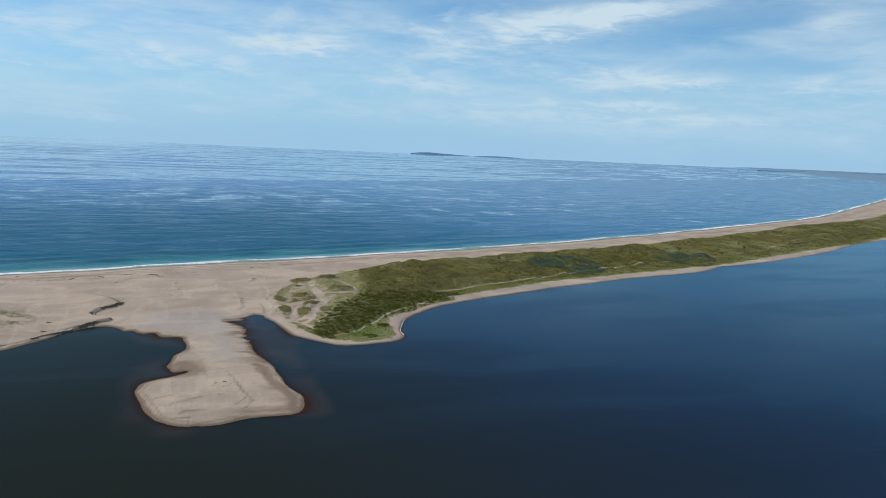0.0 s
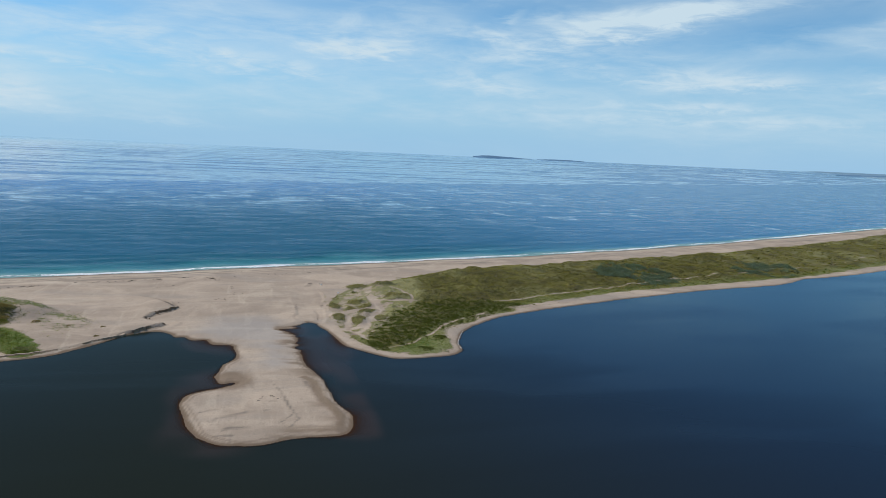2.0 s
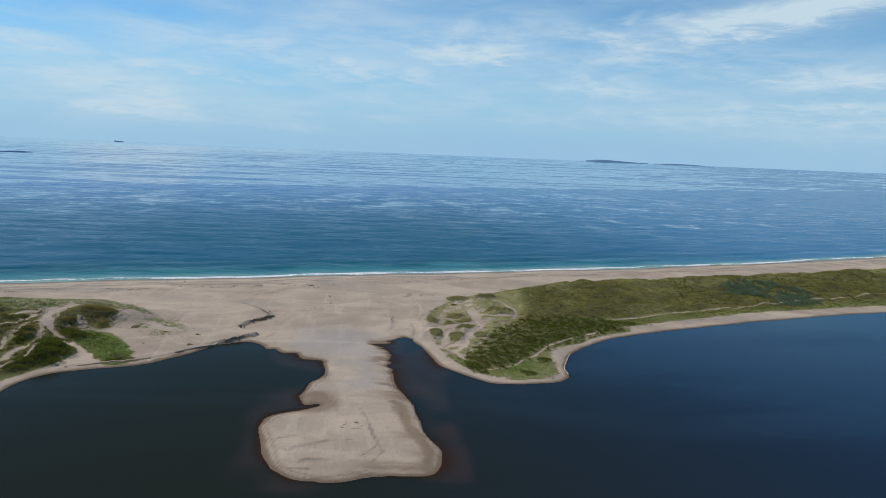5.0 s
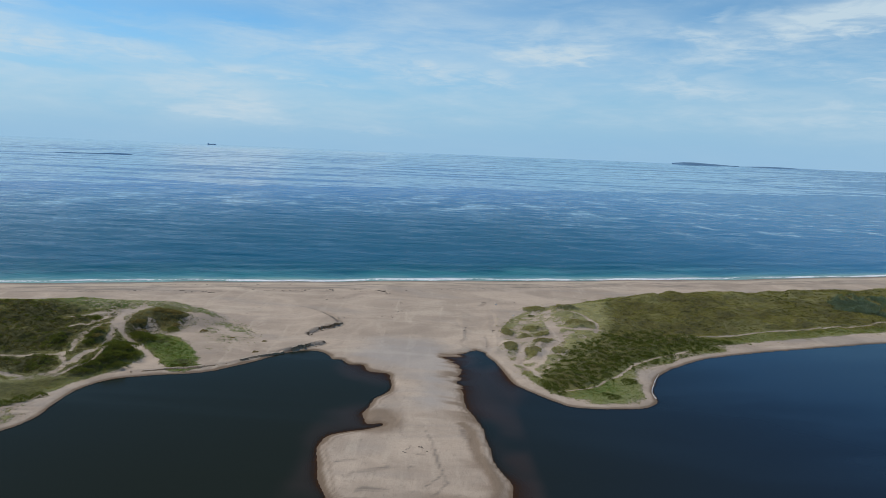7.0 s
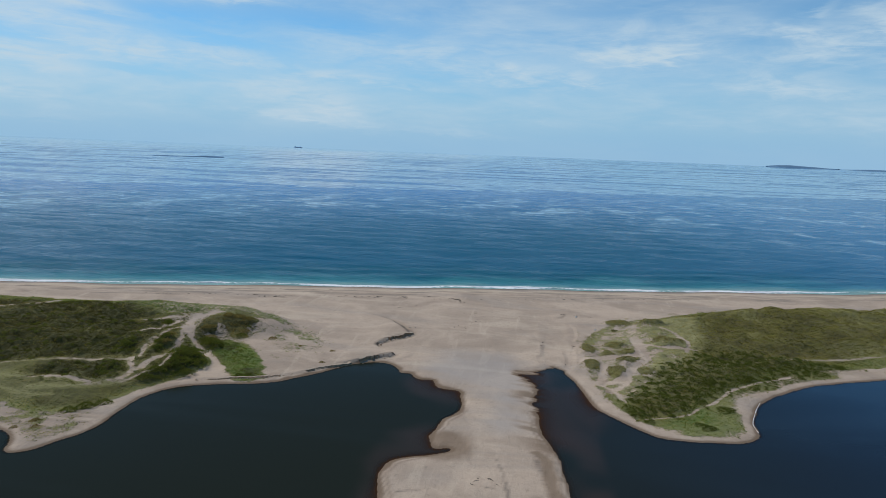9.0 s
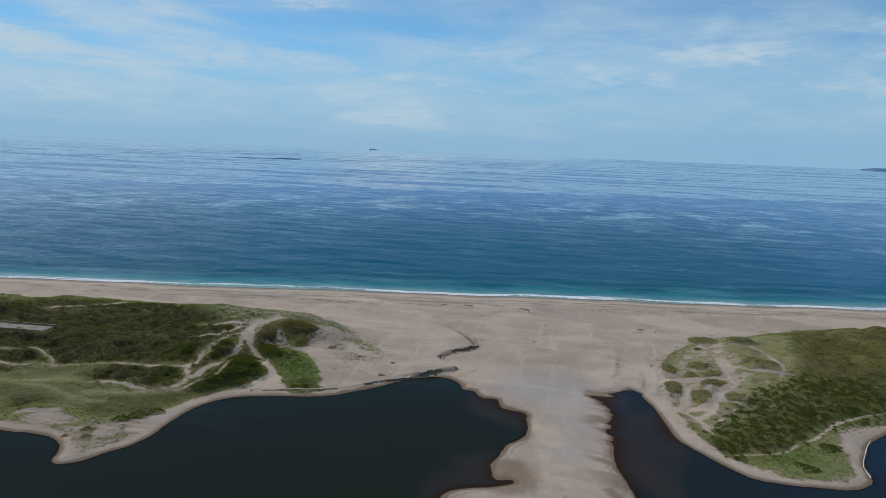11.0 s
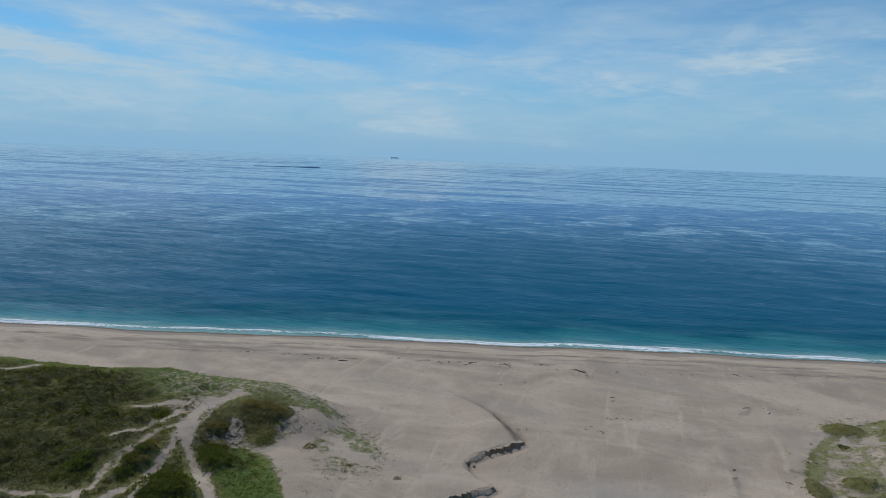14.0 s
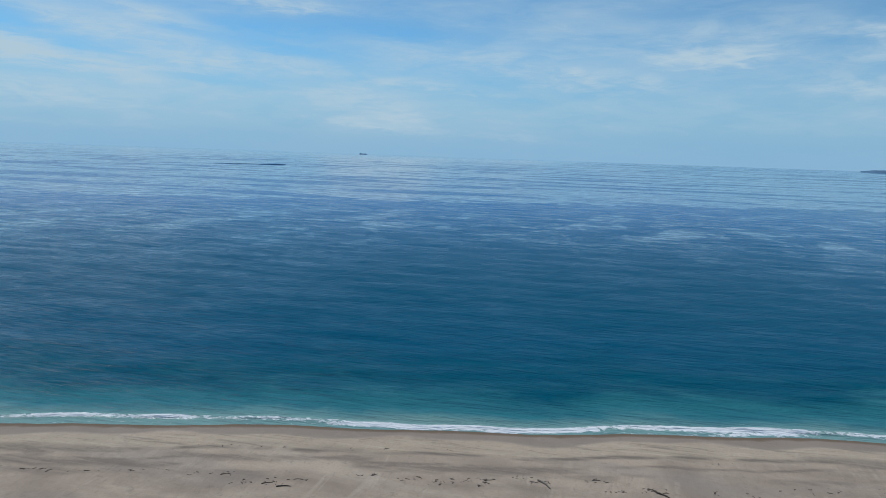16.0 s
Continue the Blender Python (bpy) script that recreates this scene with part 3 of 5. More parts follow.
def sand_material():
    m, n = material("sand_and_turf")
    at = n.add("ShaderNodeNewGeometry").outputs["Position"]
    broad = n.noise(n.stretch(at, (0.045, 0.060, 0.05), 15), 1.0, 5, 0.55, 1.2)
    sheet = n.noise(n.stretch(at, (0.022, 0.075, 0.05), 15, (4, 1, 0)), 1.0, 6, 0.55, 0.8)
    wash = n.noise(n.stretch(at, (0.30, 0.045, 0.05), 12, (2, 5, 0)), 1.0, 6, 0.6, 0.9)
    streak = n.noise(n.stretch(at, (0.08, 0.85, 0.1), 15), 1.0, 5, 0.6, 0.5)
    scrape = n.noise(n.stretch(at, (0.9, 0.16, 0.1), 38), 1.0, 5, 0.62, 0.7)
    grain = n.noise(at, 2.2, 6, 0.7)
    speck = n.noise(at, 0.7, 5, 0.65)
    rill = n.noise(n.stretch(at, (0.085, 0.055, 0.05), 25), 1.0, 5, 0.55, 1.6)
    rill = n.span(n.math("ABSOLUTE", n.math("SUBTRACT", rill, 0.5)), 0.0, 0.028, 1.0, 0.0)
    rill2 = n.noise(n.stretch(at, (0.33, 0.16, 0.2), -20, (7, 3, 0)), 1.0, 6, 0.6, 1.2)
    rill2 = n.span(n.math("ABSOLUTE", n.math("SUBTRACT", rill2, 0.5)), 0.0, 0.03, 1.0, 0.0)
    fore = attr(n, "fore")
    sand = n.mix(n.span(broad, 0.3, 0.7), SAND_A, SAND_B)
    sand = n.mix(n.span(sheet, 0.50, 0.66, 0.0, 0.45), sand, SAND_GREY)
    sand = n.mix(n.span(sheet, 0.46, 0.32, 0.0, 0.40), sand, SAND_PALE)
    sand = n.mix(n.math("MULTIPLY", n.span(wash, 0.54, 0.70), n.span(broad, 0.40, 0.62, 0.42, 0.08)), sand, SAND_PALE)
    sand = n.mix(n.math("MULTIPLY", fore, 0.8), sand, SAND_FORE)
    sand = n.mix(n.math("MULTIPLY", n.span(streak, 0.50, 0.72), n.span(fore, 0, 1, 0.05, 0.55)), sand, SAND_PALE)
    sand = n.mix(n.math("MULTIPLY", n.span(streak, 0.46, 0.32), n.span(fore, 0, 1, 0.0, 0.75)), sand, SAND_DARK)
    sand = n.mix(n.math("MULTIPLY", rill, n.span(broad, 0.35, 0.65, 0.04, 0.18)), sand, SAND_PALE)
    sand = n.mix(n.math("MULTIPLY", n.span(scrape, 0.60, 0.72), n.span(speck, 0.45, 0.6, 0.0, 0.35)), sand, SAND_DARK)
    sand = n.mix(n.math("MULTIPLY", rill2, n.span(speck, 0.46, 0.66, 0.0, 0.36)), sand, SAND_DARK)
    sand = n.mix(n.math("MULTIPLY", n.span(speck, 0.54, 0.74), 0.26), sand, SAND_DARK)
    sand = n.mix(n.math("MULTIPLY", n.span(grain, 0.40, 0.75), 0.22), sand, SAND_DARK)
    litter = n.noise(at, 1.3, 3, 0.5)
    sand = n.mix(n.math("MULTIPLY", n.span(litter, 0.74, 0.80), n.span(broad, 0.40, 0.6, 0.15, 0.7)), sand, SAND_STAIN_SHADE)
    sand = n.mix(n.math("MULTIPLY", attr(n, "stain"), n.span(streak, 0.36, 0.58, 0.40, 0.95)), sand, SAND_STAIN_SHADE)
    # damp sand: the sky's sheen is mixed in as grey, besides lower roughness
    sheen = attr(n, "sheen")
    sand = n.mix(n.math("MULTIPLY", sheen, 0.55), sand, SAND_DAMP_SHEEN)
    wet = attr(n, "wet")
    sand = n.mix(n.math("MULTIPLY", wet, 0.92), sand, SAND_WET)
    # shade of the cut edges, mixed into the sand
    sand = n.mix(n.math("MULTIPLY", attr(n, "cut"), 0.75), sand, SAND_CUT_SHADE)
    # turf of many colours
    fleck = n.noise(at, 1.1, 7, 0.72, 0.4)
    patch = n.noise(at, 0.13, 5, 0.6)
    swathe = n.noise(at, 0.045, 4, 0.6)
    grass = n.mix(n.span(patch, 0.35, 0.65), TURF_OLIVE, TURF_BROWN)
    grass = n.mix(n.math("MULTIPLY", n.span(swathe, 0.45, 0.65), 0.6), grass, TURF_PALE)
    grass = n.mix(n.math("MULTIPLY", attr(n, "green"), n.span(fleck, 0.25, 0.6)), grass, TURF_GREEN)
    grass = n.mix(n.math("MULTIPLY", attr(n, "pale"), n.span(fleck, 0.2, 0.7, 0.5, 1.0)), grass, TURF_PALE)
    grass = n.mix(n.math("MULTIPLY", attr(n, "dark"), n.span(fleck, 0.25, 0.6, 0.5, 1.0)), grass, TURF_DARK)
    grass = n.mix(n.span(fleck, 0.45, 0.7, 0.0, 0.45), grass, TURF_DARK)
    cover = attr(n, "veg")
    cover = n.span(n.math("ADD", cover, n.math("MULTIPLY", n.math("SUBTRACT", fleck, 0.5), 1.1)), 0.36, 0.62)
    color = n.mix(cover, sand, grass)
    # wooded headland at the bay's end, blue haze mixed into its colour
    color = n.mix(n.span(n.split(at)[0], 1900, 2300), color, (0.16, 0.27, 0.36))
    relief = n.math("ADD", n.math("MULTIPLY", grain, 0.5), n.math("MULTIPLY", fleck, n.math("MULTIPLY", cover, 2.0)))
    relief = n.math("ADD", relief, n.math("MULTIPLY", scrape, 0.35))
    relief = n.math("ADD", relief, n.math("MULTIPLY", wash, 0.25))
    relief = n.math("SUBTRACT", relief, n.math("MULTIPLY", rill2, 0.10))
    finish(n, color, n.math("SUBTRACT", n.span(wet, 0.2, 1.0, 0.95, 0.88), n.math("MULTIPLY", sheen, 0.20)), n.bump(relief, n.span(sheen, 0, 1, 0.6, 0.35), 0.30), n.span(wet, 0.1, 0.8, 0.2, 0.02))
    return m


SAND_GREY = (0.300, 0.262, 0.222)
SAND_DAMP_SHEEN = (0.340, 0.312, 0.282)
SAND_A = (0.325, 0.256, 0.194)
SAND_B = (0.470, 0.372, 0.281)
SAND_PALE = (0.560, 0.465, 0.355)
SAND_DARK = (0.225, 0.186, 0.145)
SAND_FORE = (0.440, 0.358, 0.262)
SAND_STAIN_SHADE = (0.175, 0.145, 0.115)
SAND_WET = (0.165, 0.118, 0.080)
SAND_CUT_SHADE = (0.105, 0.082, 0.064)
TURF_OLIVE = (0.165, 0.148, 0.042)
TURF_BROWN = (0.105, 0.092, 0.038)
TURF_GREEN = (0.098, 0.150, 0.034)
TURF_PALE = (0.285, 0.272, 0.125)
TURF_DARK = (0.044, 0.046, 0.013)


def sea_material():
    m, n = material("sea_water")
    at = n.add("ShaderNodeNewGeometry").outputs["Position"]
    off = attr(n, "offshore")
    far = attr(n, "spread")
    drift = n.noise(n.stretch(at, (0.030, 0.050, 1), 20), 1.0, 4, 0.6, 0.6)
    plume = n.math("ADD", off, n.math("MULTIPLY", n.math("SUBTRACT", drift, 0.5), n.span(off, 0, 30, 8.0, 60.0)))
    color = n.mix(n.span(plume, 1, 10), (0.200, 0.350, 0.330), (0.035, 0.190, 0.225))
    color = n.mix(n.span(plume, 6, 26), color, (0.002, 0.090, 0.140))
    color = n.mix(n.span(plume, 20, 60), color, (0.002, 0.090, 0.165))
    color = n.mix(n.span(off, 90, 620), color, (0.016, 0.135, 0.335))
    coast = n.split(at)[0]
    color = n.mix(n.math("MULTIPLY", n.span(coast, 50, 300, 0.0, 0.8), n.span(off, 3, 12)), color, (0.030, 0.165, 0.330))
    # slicks: calm patches between ruffled water
    lane = n.noise(n.stretch(at, (0.0060, 0.0028, 1), 10), 1.0, 7, 0.62, 0.8)
    lane2 = n.noise(n.stretch(at, (0.030, 0.018, 1), 8), 1.0, 7, 0.62, 0.6)
    east, north, _ = n.split(at)
    calm = n.math("ADD", n.math("MULTIPLY", lane, n.span(far, 300, 1500, 0.25, 0.60)), n.math("MULTIPLY", lane2, n.span(far, 300, 1500, 0.75, 0.40)))
    calm = n.math("SUBTRACT", calm, n.span(n.math("SUBTRACT", east, n.math("MULTIPLY", north, 0.25)), 60, 420, 0.0, 0.10))
    slick = n.math("MULTIPLY", n.span(calm, 0.43, 0.62), n.span(far, 150, 480, 0.0, 0.85))
    # a broad smooth belt far out, with dark wind lines across it
    beyond = n.math("SUBTRACT", n.math("SUBTRACT", north, n.math("MULTIPLY", east, 0.45)), 705.0)
    beyond = n.math("ADD", beyond, n.math("MULTIPLY", n.math("SUBTRACT", lane2, 0.5), 190.0))
    lines = n.noise(n.stretch(at, (0.0030, 0.0120, 1), 24), 1.0, 6, 0.62, 0.6)
    swirl = n.span(n.math("SUBTRACT", east, n.math("MULTIPLY", north, 0.35)), 150, 700, 0.0, 0.09)
    belt = n.math("MULTIPLY", n.span(beyond, -10, 30), n.span(n.math("ADD", lines, swirl), 0.58, 0.49))
    slick = n.math("MULTIPLY", slick, n.span(beyond, -260, -20, 1.0, 0.45))
    slick = n.math("MAXIMUM", slick, belt)
    # towards the west the far water mirrors the low sky, standing in for haze
    glassy = attr(n, "glassy")
    slick = n.math("MAXIMUM", slick, glassy)
    wave = n.noise(n.stretch(at, (0.10, 0.42, 1), 15), 1.0, 5, 0.62, 0.4)
    wave2 = n.noise(n.stretch(at, (0.03, 0.12, 1), 12), 1.0, 4, 0.6, 0.3)
    chop = n.noise(n.stretch(at, (0.16, 1.0, 1), 14), 1.0, 5, 0.66, 0.3)
    wave = n.math("ADD", wave, n.math("MULTIPLY", chop, 0.55))
    height = n.math("ADD", n.math("MULTIPLY", wave, 0.55), n.math("MULTIPLY", wave2, 1.6))
    power = n.math("MULTIPLY", n.span(far, 60, 1200, 0.30, 0.08), n.span(slick, 0, 1, 1.0, 0.15))
    rough = n.math("MULTIPLY", n.span(far, 60, 1500, 0.24, 0.12), n.span(slick, 0, 1, 1.0, 0.25))
    # foam along the breaking edge
    foam = attr(n, "foam")
    curd = n.noise(n.stretch(at, (0.6, 1.0, 1), 15), 1.0, 7, 0.74, 1.0)
    white = n.span(n.math("ADD", foam, n.math("MULTIPLY", n.math("SUBTRACT", curd, 0.5), 2.1)), 0.44, 0.78)
    color = n.mix(white, color, (0.80, 0.83, 0.84))
    normal = n.bump(height, power, 1.0)
    body = n.add("ShaderNodeBsdfDiffuse")
    n.link(color, body.inputs["Color"])
    n.link(n.bump(height, n.span(far, 60, 1500, 0.9, 0.35), 2.2), body.inputs["Normal"])
    gloss = n.add("ShaderNodeBsdfGlossy")
    gloss.distribution = "MULTI_GGX"
    gloss.inputs["Color"].default_value = (1, 1, 1, 1)
    n.link(rough, gloss.inputs["Roughness"])
    n.link(normal, gloss.inputs["Normal"])
    shine = n.add("ShaderNodeFresnel")
    shine.inputs["IOR"].default_value = 1.33
    share = n.math("MULTIPLY", shine.outputs[0], n.span(slick, 0, 1, n.math("ADD", n.span(far, 100, 700, 0.26, 0.51), n.span(far, 700, 2400, 0.0, 0.02)), n.math("ADD", n.span(far, 300, 1500, 0.74, 0.94), n.math("MULTIPLY", glassy, 0.1))))
    gust = n.noise(n.stretch(at, (0.026, 0.085, 1), 11), 1.0, 6, 0.68, 0.4)
    share = n.math("MULTIPLY", share, n.span(chop, 0.32, 0.68, n.span(far, 150, 700, 0.25, 0.66), n.span(far, 150, 700, 1.9, 1.34), False))
    share = n.math("MULTIPLY", share, n.span(gust, 0.30, 0.70, n.span(far, 300, 1200, 0.35, 0.62), n.span(far, 300, 1200, 1.85, 1.3), False))
    share = n.math("MULTIPLY", share, n.math("SUBTRACT", 1.0, n.math("MULTIPLY", white, 0.9)))
    blend = n.add("ShaderNodeMixShader")
    n.link(share, blend.inputs[0])
    n.link(body.outputs[0], blend.inputs[1])
    n.link(gloss.outputs[0], blend.inputs[2])
    end = n.add("ShaderNodeOutputMaterial")
    n.link(blend.outputs[0], end.inputs[0])
    return m


def lagoon_material():
    m, n = material("lagoon_water")
    at = n.add("ShaderNodeNewGeometry").outputs["Position"]
    depth = attr(n, "depth")
    sandy = attr(n, "sandy")
    ripple = n.noise(n.stretch(at, (0.5, 1.4, 1), 20), 1.0, 4, 0.6)
    breeze = n.noise(n.stretch(at, (0.010, 0.045, 1), 24), 1.0, 4, 0.6, 0.6)
    # green-black near the outflow; up the lagoon reflected sky blue is tinted in
    reach = n.span(n.split(at)[0], 0, 125)
    deep = n.mix(reach, (0.0150, 0.0192, 0.0142), (0.0125, 0.0215, 0.0340))
    silt = n.math("MULTIPLY", sandy, n.span(depth, 0.08, 1.25, 1.0, 0.0))
    color = n.mix(n.math("MULTIPLY", silt, n.span(breeze, 0.3, 0.7, 0.7, 1.0)), deep, (0.043, 0.034, 0.031))
    body = n.add("ShaderNodeBsdfDiffuse")
    n.link(color, body.inputs["Color"])
    gloss = n.add("ShaderNodeBsdfGlossy")
    gloss.distribution = "MULTI_GGX"
    # gloss tinted blue for the high sky that ripples would mirror
    n.link(n.mix(reach, (0.62, 0.75, 0.76), (0.48, 0.76, 0.94)), gloss.inputs["Color"])
    n.link(n.span(breeze, 0.45, 0.65, 0.14, 0.24), gloss.inputs["Roughness"])
    n.link(n.bump(ripple, n.span(breeze, 0.4, 0.65, 0.03, 0.10), 0.3), gloss.inputs["Normal"])
    shine = n.add("ShaderNodeFresnel")
    shine.inputs["IOR"].default_value = 1.33
    shade = n.add("ShaderNodeMixShader")
    steep = n.math("MULTIPLY", n.math("MULTIPLY", shine.outputs[0], shine.outputs[0]), n.math("MULTIPLY", n.span(breeze, 0.42, 0.66, 3.8, 5.2), n.span(reach, 0, 1, 0.55, 1.15, False)))
    n.link(n.math("MINIMUM", steep, n.math("MULTIPLY", shine.outputs[0], 0.9)), shade.inputs[0])
    n.link(body.outputs[0], shade.inputs[1])
    n.link(gloss.outputs[0], shade.inputs[2])
    clear = n.add("ShaderNodeBsdfTransparent")
    clear.inputs[0].default_value = (0.50, 0.40, 0.34, 1)
    blend = n.add("ShaderNodeMixShader")
    murk = n.math("SUBTRACT", 1.0, n.math("POWER", 2.718, n.math("MULTIPLY", depth, n.span(sandy, 0, 1, -22.0, -7.0))))
    n.link(n.math("MAXIMUM", murk, 0.05), blend.inputs[0])
    n.link(clear.outputs[0], blend.inputs[1])
    n.link(shade.outputs[0], blend.inputs[2])
    end = n.add("ShaderNodeOutputMaterial")
    n.link(blend.outputs[0], end.inputs[0])
    return m


def hazed_land_material():
    m, n = material("hazed_land")
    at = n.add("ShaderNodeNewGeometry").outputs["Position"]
    # the blue-grey stands in for the haze over the distance
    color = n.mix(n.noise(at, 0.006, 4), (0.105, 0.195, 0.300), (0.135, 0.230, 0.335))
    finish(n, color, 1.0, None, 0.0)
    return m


# ---- ground ----
GX = axis(-120, 100, 0.45, -5600, 6200, 1.02)
GY = axis(-99, 80, 0.45, -5200, 9000, 1.02)
gx, gy = np.meshgrid(GX, GY)
G = ground(gx, gy)
lag, sea, h = G["lag"], G["sea"], G["h"]


wx, wy = gx + 0.7 * fbm(gx, gy, 4, 71, 4), gy + 0.7 * fbm(gx, gy, 4, 77, 4)
path = np.zeros_like(gx)
near = (np.abs(gx) < 500) & (np.abs(gy) < 220)
for points, width in PATHS_LEFT + PATHS_RIGHT:
    path[near] = np.maximum(path[near], line_mask(wx[near], wy[near], points, 1.3 * width))

GREEN_PATCH = rounded([(-40.7, -26.6), (-41.8, -20.2), (-37.9, -20.1), (-33.7, -23.8), (-28.1, -31.3), (-25.2, -39.5), (-29.3, -41.9), (-33.4, -37.6), (-37.0, -32.5)], 3, True)
# dense dark thickets, and a brown one
THICKETS = [rounded(p, 3, True) for p in (
    [(-44.1, -28.0), (-46.2, -21.7), (-44.1, -19.6), (-41.0, -20.9), (-41.4, -24.0), (-41.3, -28.0)],
    [(-47.0, -28.5), (-43.9, -30.2), (-40.7, -33.7), (-39.0, -36.4), (-41.1, -40.5), (-42.8, -44.9), (-44.1, -46.8), (-44.9, -42.1), (-44.9, -38.0), (-46.0, -33.1)],
    [(-53.0, -32.7), (-53.7, -27.3), (-52.1, -25.5), (-49.8, -28.7), (-48.6, -34.1), (-49.5, -36.5), (-51.4, -35.2)], [(-53.2, -42.9), (-51.4, -47.4), (-52.8, -50.0), (-54.6, -51.1), (-55.9, -47.5), (-55.8, -43.5)],
    [(-58.8, -39.1), (-58.5, -34.8), (-55.3, -34.5), (-54.1, -38.7)], [(-60.5, -17.6), (-57.3, -14.8), (-56.5, -18.8), (-58.5, -20.3)])]
BROWN_THICKET = rounded([(-49.6, -17.1), (-51.4, -7.3), (-47.8, -2.5), (-41.7, -4.2), (-38.4, -8.2), (-40.3, -11.5), (-38.9, -17.3), (-41.9, -17.1), (-45.6, -13.8)], 3, True)
GREEN_CREST = rounded([(-77, 0.6), (-70.7, 3.4), (-61.2, 2.0), (-56.9, -0.5), (-59, -5.6), (-65, -6.4)], 3, True)
SHRUB_BAND = rounded([(48.1, -38.3), (53.3, -25.7), (63.6, -8.6), (77.4, 2.0), (96, 3.5), (108, 2), (112, -1), (98, -7), (84, -18), (71, -27), (64, -35), (56.8, -43.5), (50, -45)], 3, True)
BLUE_PATCH = rounded([(158, 46), (168, 54), (180, 56), (190, 48), (187, 36), (176, 31), (165, 36)], 3, True)
BLUE_FAR = rounded([(236, 56), (247, 70), (262, 70), (270, 63), (256, 50), (244, 48)], 3, True)
PALE_END = rounded([(42, -10), (44, 8), (52, 27), (70, 40), (78, 38), (76, 12), (64, -16), (54, -32), (46, -34)], 3, True)
SPARSE = rounded([(-77, 1.5), (-63, 3), (-58, 2.5), (-52, 6.5), (-45, 6), (-39, 3.5), (-34, 0.5), (-30, -3), (-23, -8), (-19, -16), (-20, -26), (-26, -32), (-30, -22), (-34, -10), (-38, -5), (-42, -4), (-47, -4.5), (-52, -8.5), (-57, -7.5), (-63, -9.5), (-70, -4)], 3, True)
SPIT_TURF = rounded([(-112, -64), (-72, -62), (-58, -62), (-48, -61), (-44, -66), (-44, -72), (-46.5, -77.5), (-50, -78), (-53, -75), (-60, -72), (-70, -71.5), (-86, -70), (-112, -74)], 3, True)
STAIN_LINES = [([(15.3, -84.9), (17.0, -83.1), (21.7, -81.2)], 1.5), ([(16.8, -89.5), (18.5, -88.5), (21.0, -88.5)], 1.5), ([(25.8, -66.6), (26.7, -72.6), (28.3, -79.1), (29.1, -84.1), (29.5, -86.8), (28.3, -89.5)], 0.55), ([(12.6, -80.2), (14.7, -79.4)], 0.7), ([(14.4, -91.4), (18.5, -91.6)], 0.7),
               ([(31.5, -64), (33.0, -69), (32.6, -72)], 1.2), ([(24.8, -76.8), (26.0, -76.7)], 0.45), ([(23.9, -81.0), (24.6, -81.4)], 0.45), ([(28.5, -83.5), (26.8, -86.8)], 0.4)]
gl, gr = G["gl"], G["gr"]
veg = np.maximum(smooth(-0.6, 2.2, gl), smooth(-0.6, 2.2, gr))
pale_end = smooth(-3, 4, inside(wx, wy, PALE_END))
sparse = smooth(-7, 4, inside(wx, wy, SPARSE))
band = smooth(-2, 2, inside(wx, wy, SHRUB_BAND))
patch = smooth(-2.4, 1.2, inside(wx, wy, GREEN_PATCH) + 1.4 * fbm(gx, gy, 3, 83, 3))
meadow = smooth(-3, 3, inside(wx, wy, MEADOW))
thicket = np.zeros_like(gx)
for shape in THICKETS:
    thicket = np.maximum(thicket, smooth(-0.8, 0.8, inside(wx, wy, shape)) * (1 - 0.7 * G["worn"]))
brown_thicket = smooth(-0.8, 0.8, inside(wx, wy, BROWN_THICKET))
blue = np.maximum(0.85 * smooth(-4, 4, inside(wx, wy, BLUE_PATCH)), 0.85 * smooth(-6, 6, inside(wx, wy, BLUE_FAR))) * smooth(-0.5, 0.2, fbm(gx, gy, 6, 233, 3))
spots = fbm(gx, gy, 7, 81, 3)
veg = veg * (1 - (0.50 + 0.35 * fbm(gx, gy, 3, 237, 3)) * smooth(-1.0, 0.8, inside(wx, wy, BARE)))
thin = np.clip(0.51 + 0.16 * spots + 0.30 * fbm(gx, gy, 2.0, 173, 3) + 0.25 * smooth(58, 68, gx), 0.22, 0.95)
veg = veg * (1 - pale_end * (1 - thin))
veg = np.maximum(veg * (1 - 0.48 * sparse), 0.56 * sparse * smooth(-0.7, 0.1, spots + 0.6 * fbm(gx, gy, 2.0, 177, 3)) * smooth(-40, -8, gy))
veg = veg * (1 - 0.55 * smooth(-1.0, 1.0, inside(wx, wy, SANDY)))
veg = np.maximum(np.maximum(np.maximum(veg, patch), G["mound"]), np.maximum(thicket, 0.9 * brown_thicket))
# thin grass straggles out over the sand along the lagoon
straggle = smooth(-9, 0, np.maximum(gl, gr)) * smooth(1.5, 5, lag) * smooth(26, 34, sea)
hookfill = smooth(-7, -1, gr) * smooth(54, 60, gx) * smooth(120, 96, gx) * smooth(0, -6, gy - 0.2 * (gx - 60)) * smooth(1.0, 2.6, lag)
veg = np.maximum(veg, hookfill * np.clip(0.66 + 0.35 * spots, 0.35, 0.9))
veg = np.maximum(veg, 0.40 * straggle * smooth(0.0, 0.35, fbm(gx, gy, 3.5, 87, 4)))
spit = smooth(-2, 2, inside(wx, wy, SPIT_TURF)) * smooth(0.8, 2.6, lag)
veg = np.maximum(veg, spit * np.clip(0.40 + 0.4 * spots + 0.3 * fbm(gx, gy, 2.0, 235, 3), 0.12, 0.60))
track = np.zeros_like(gx)
track[near] = line_mask(wx[near], wy[near], PATHS_RIGHT[5][0], 5.5)
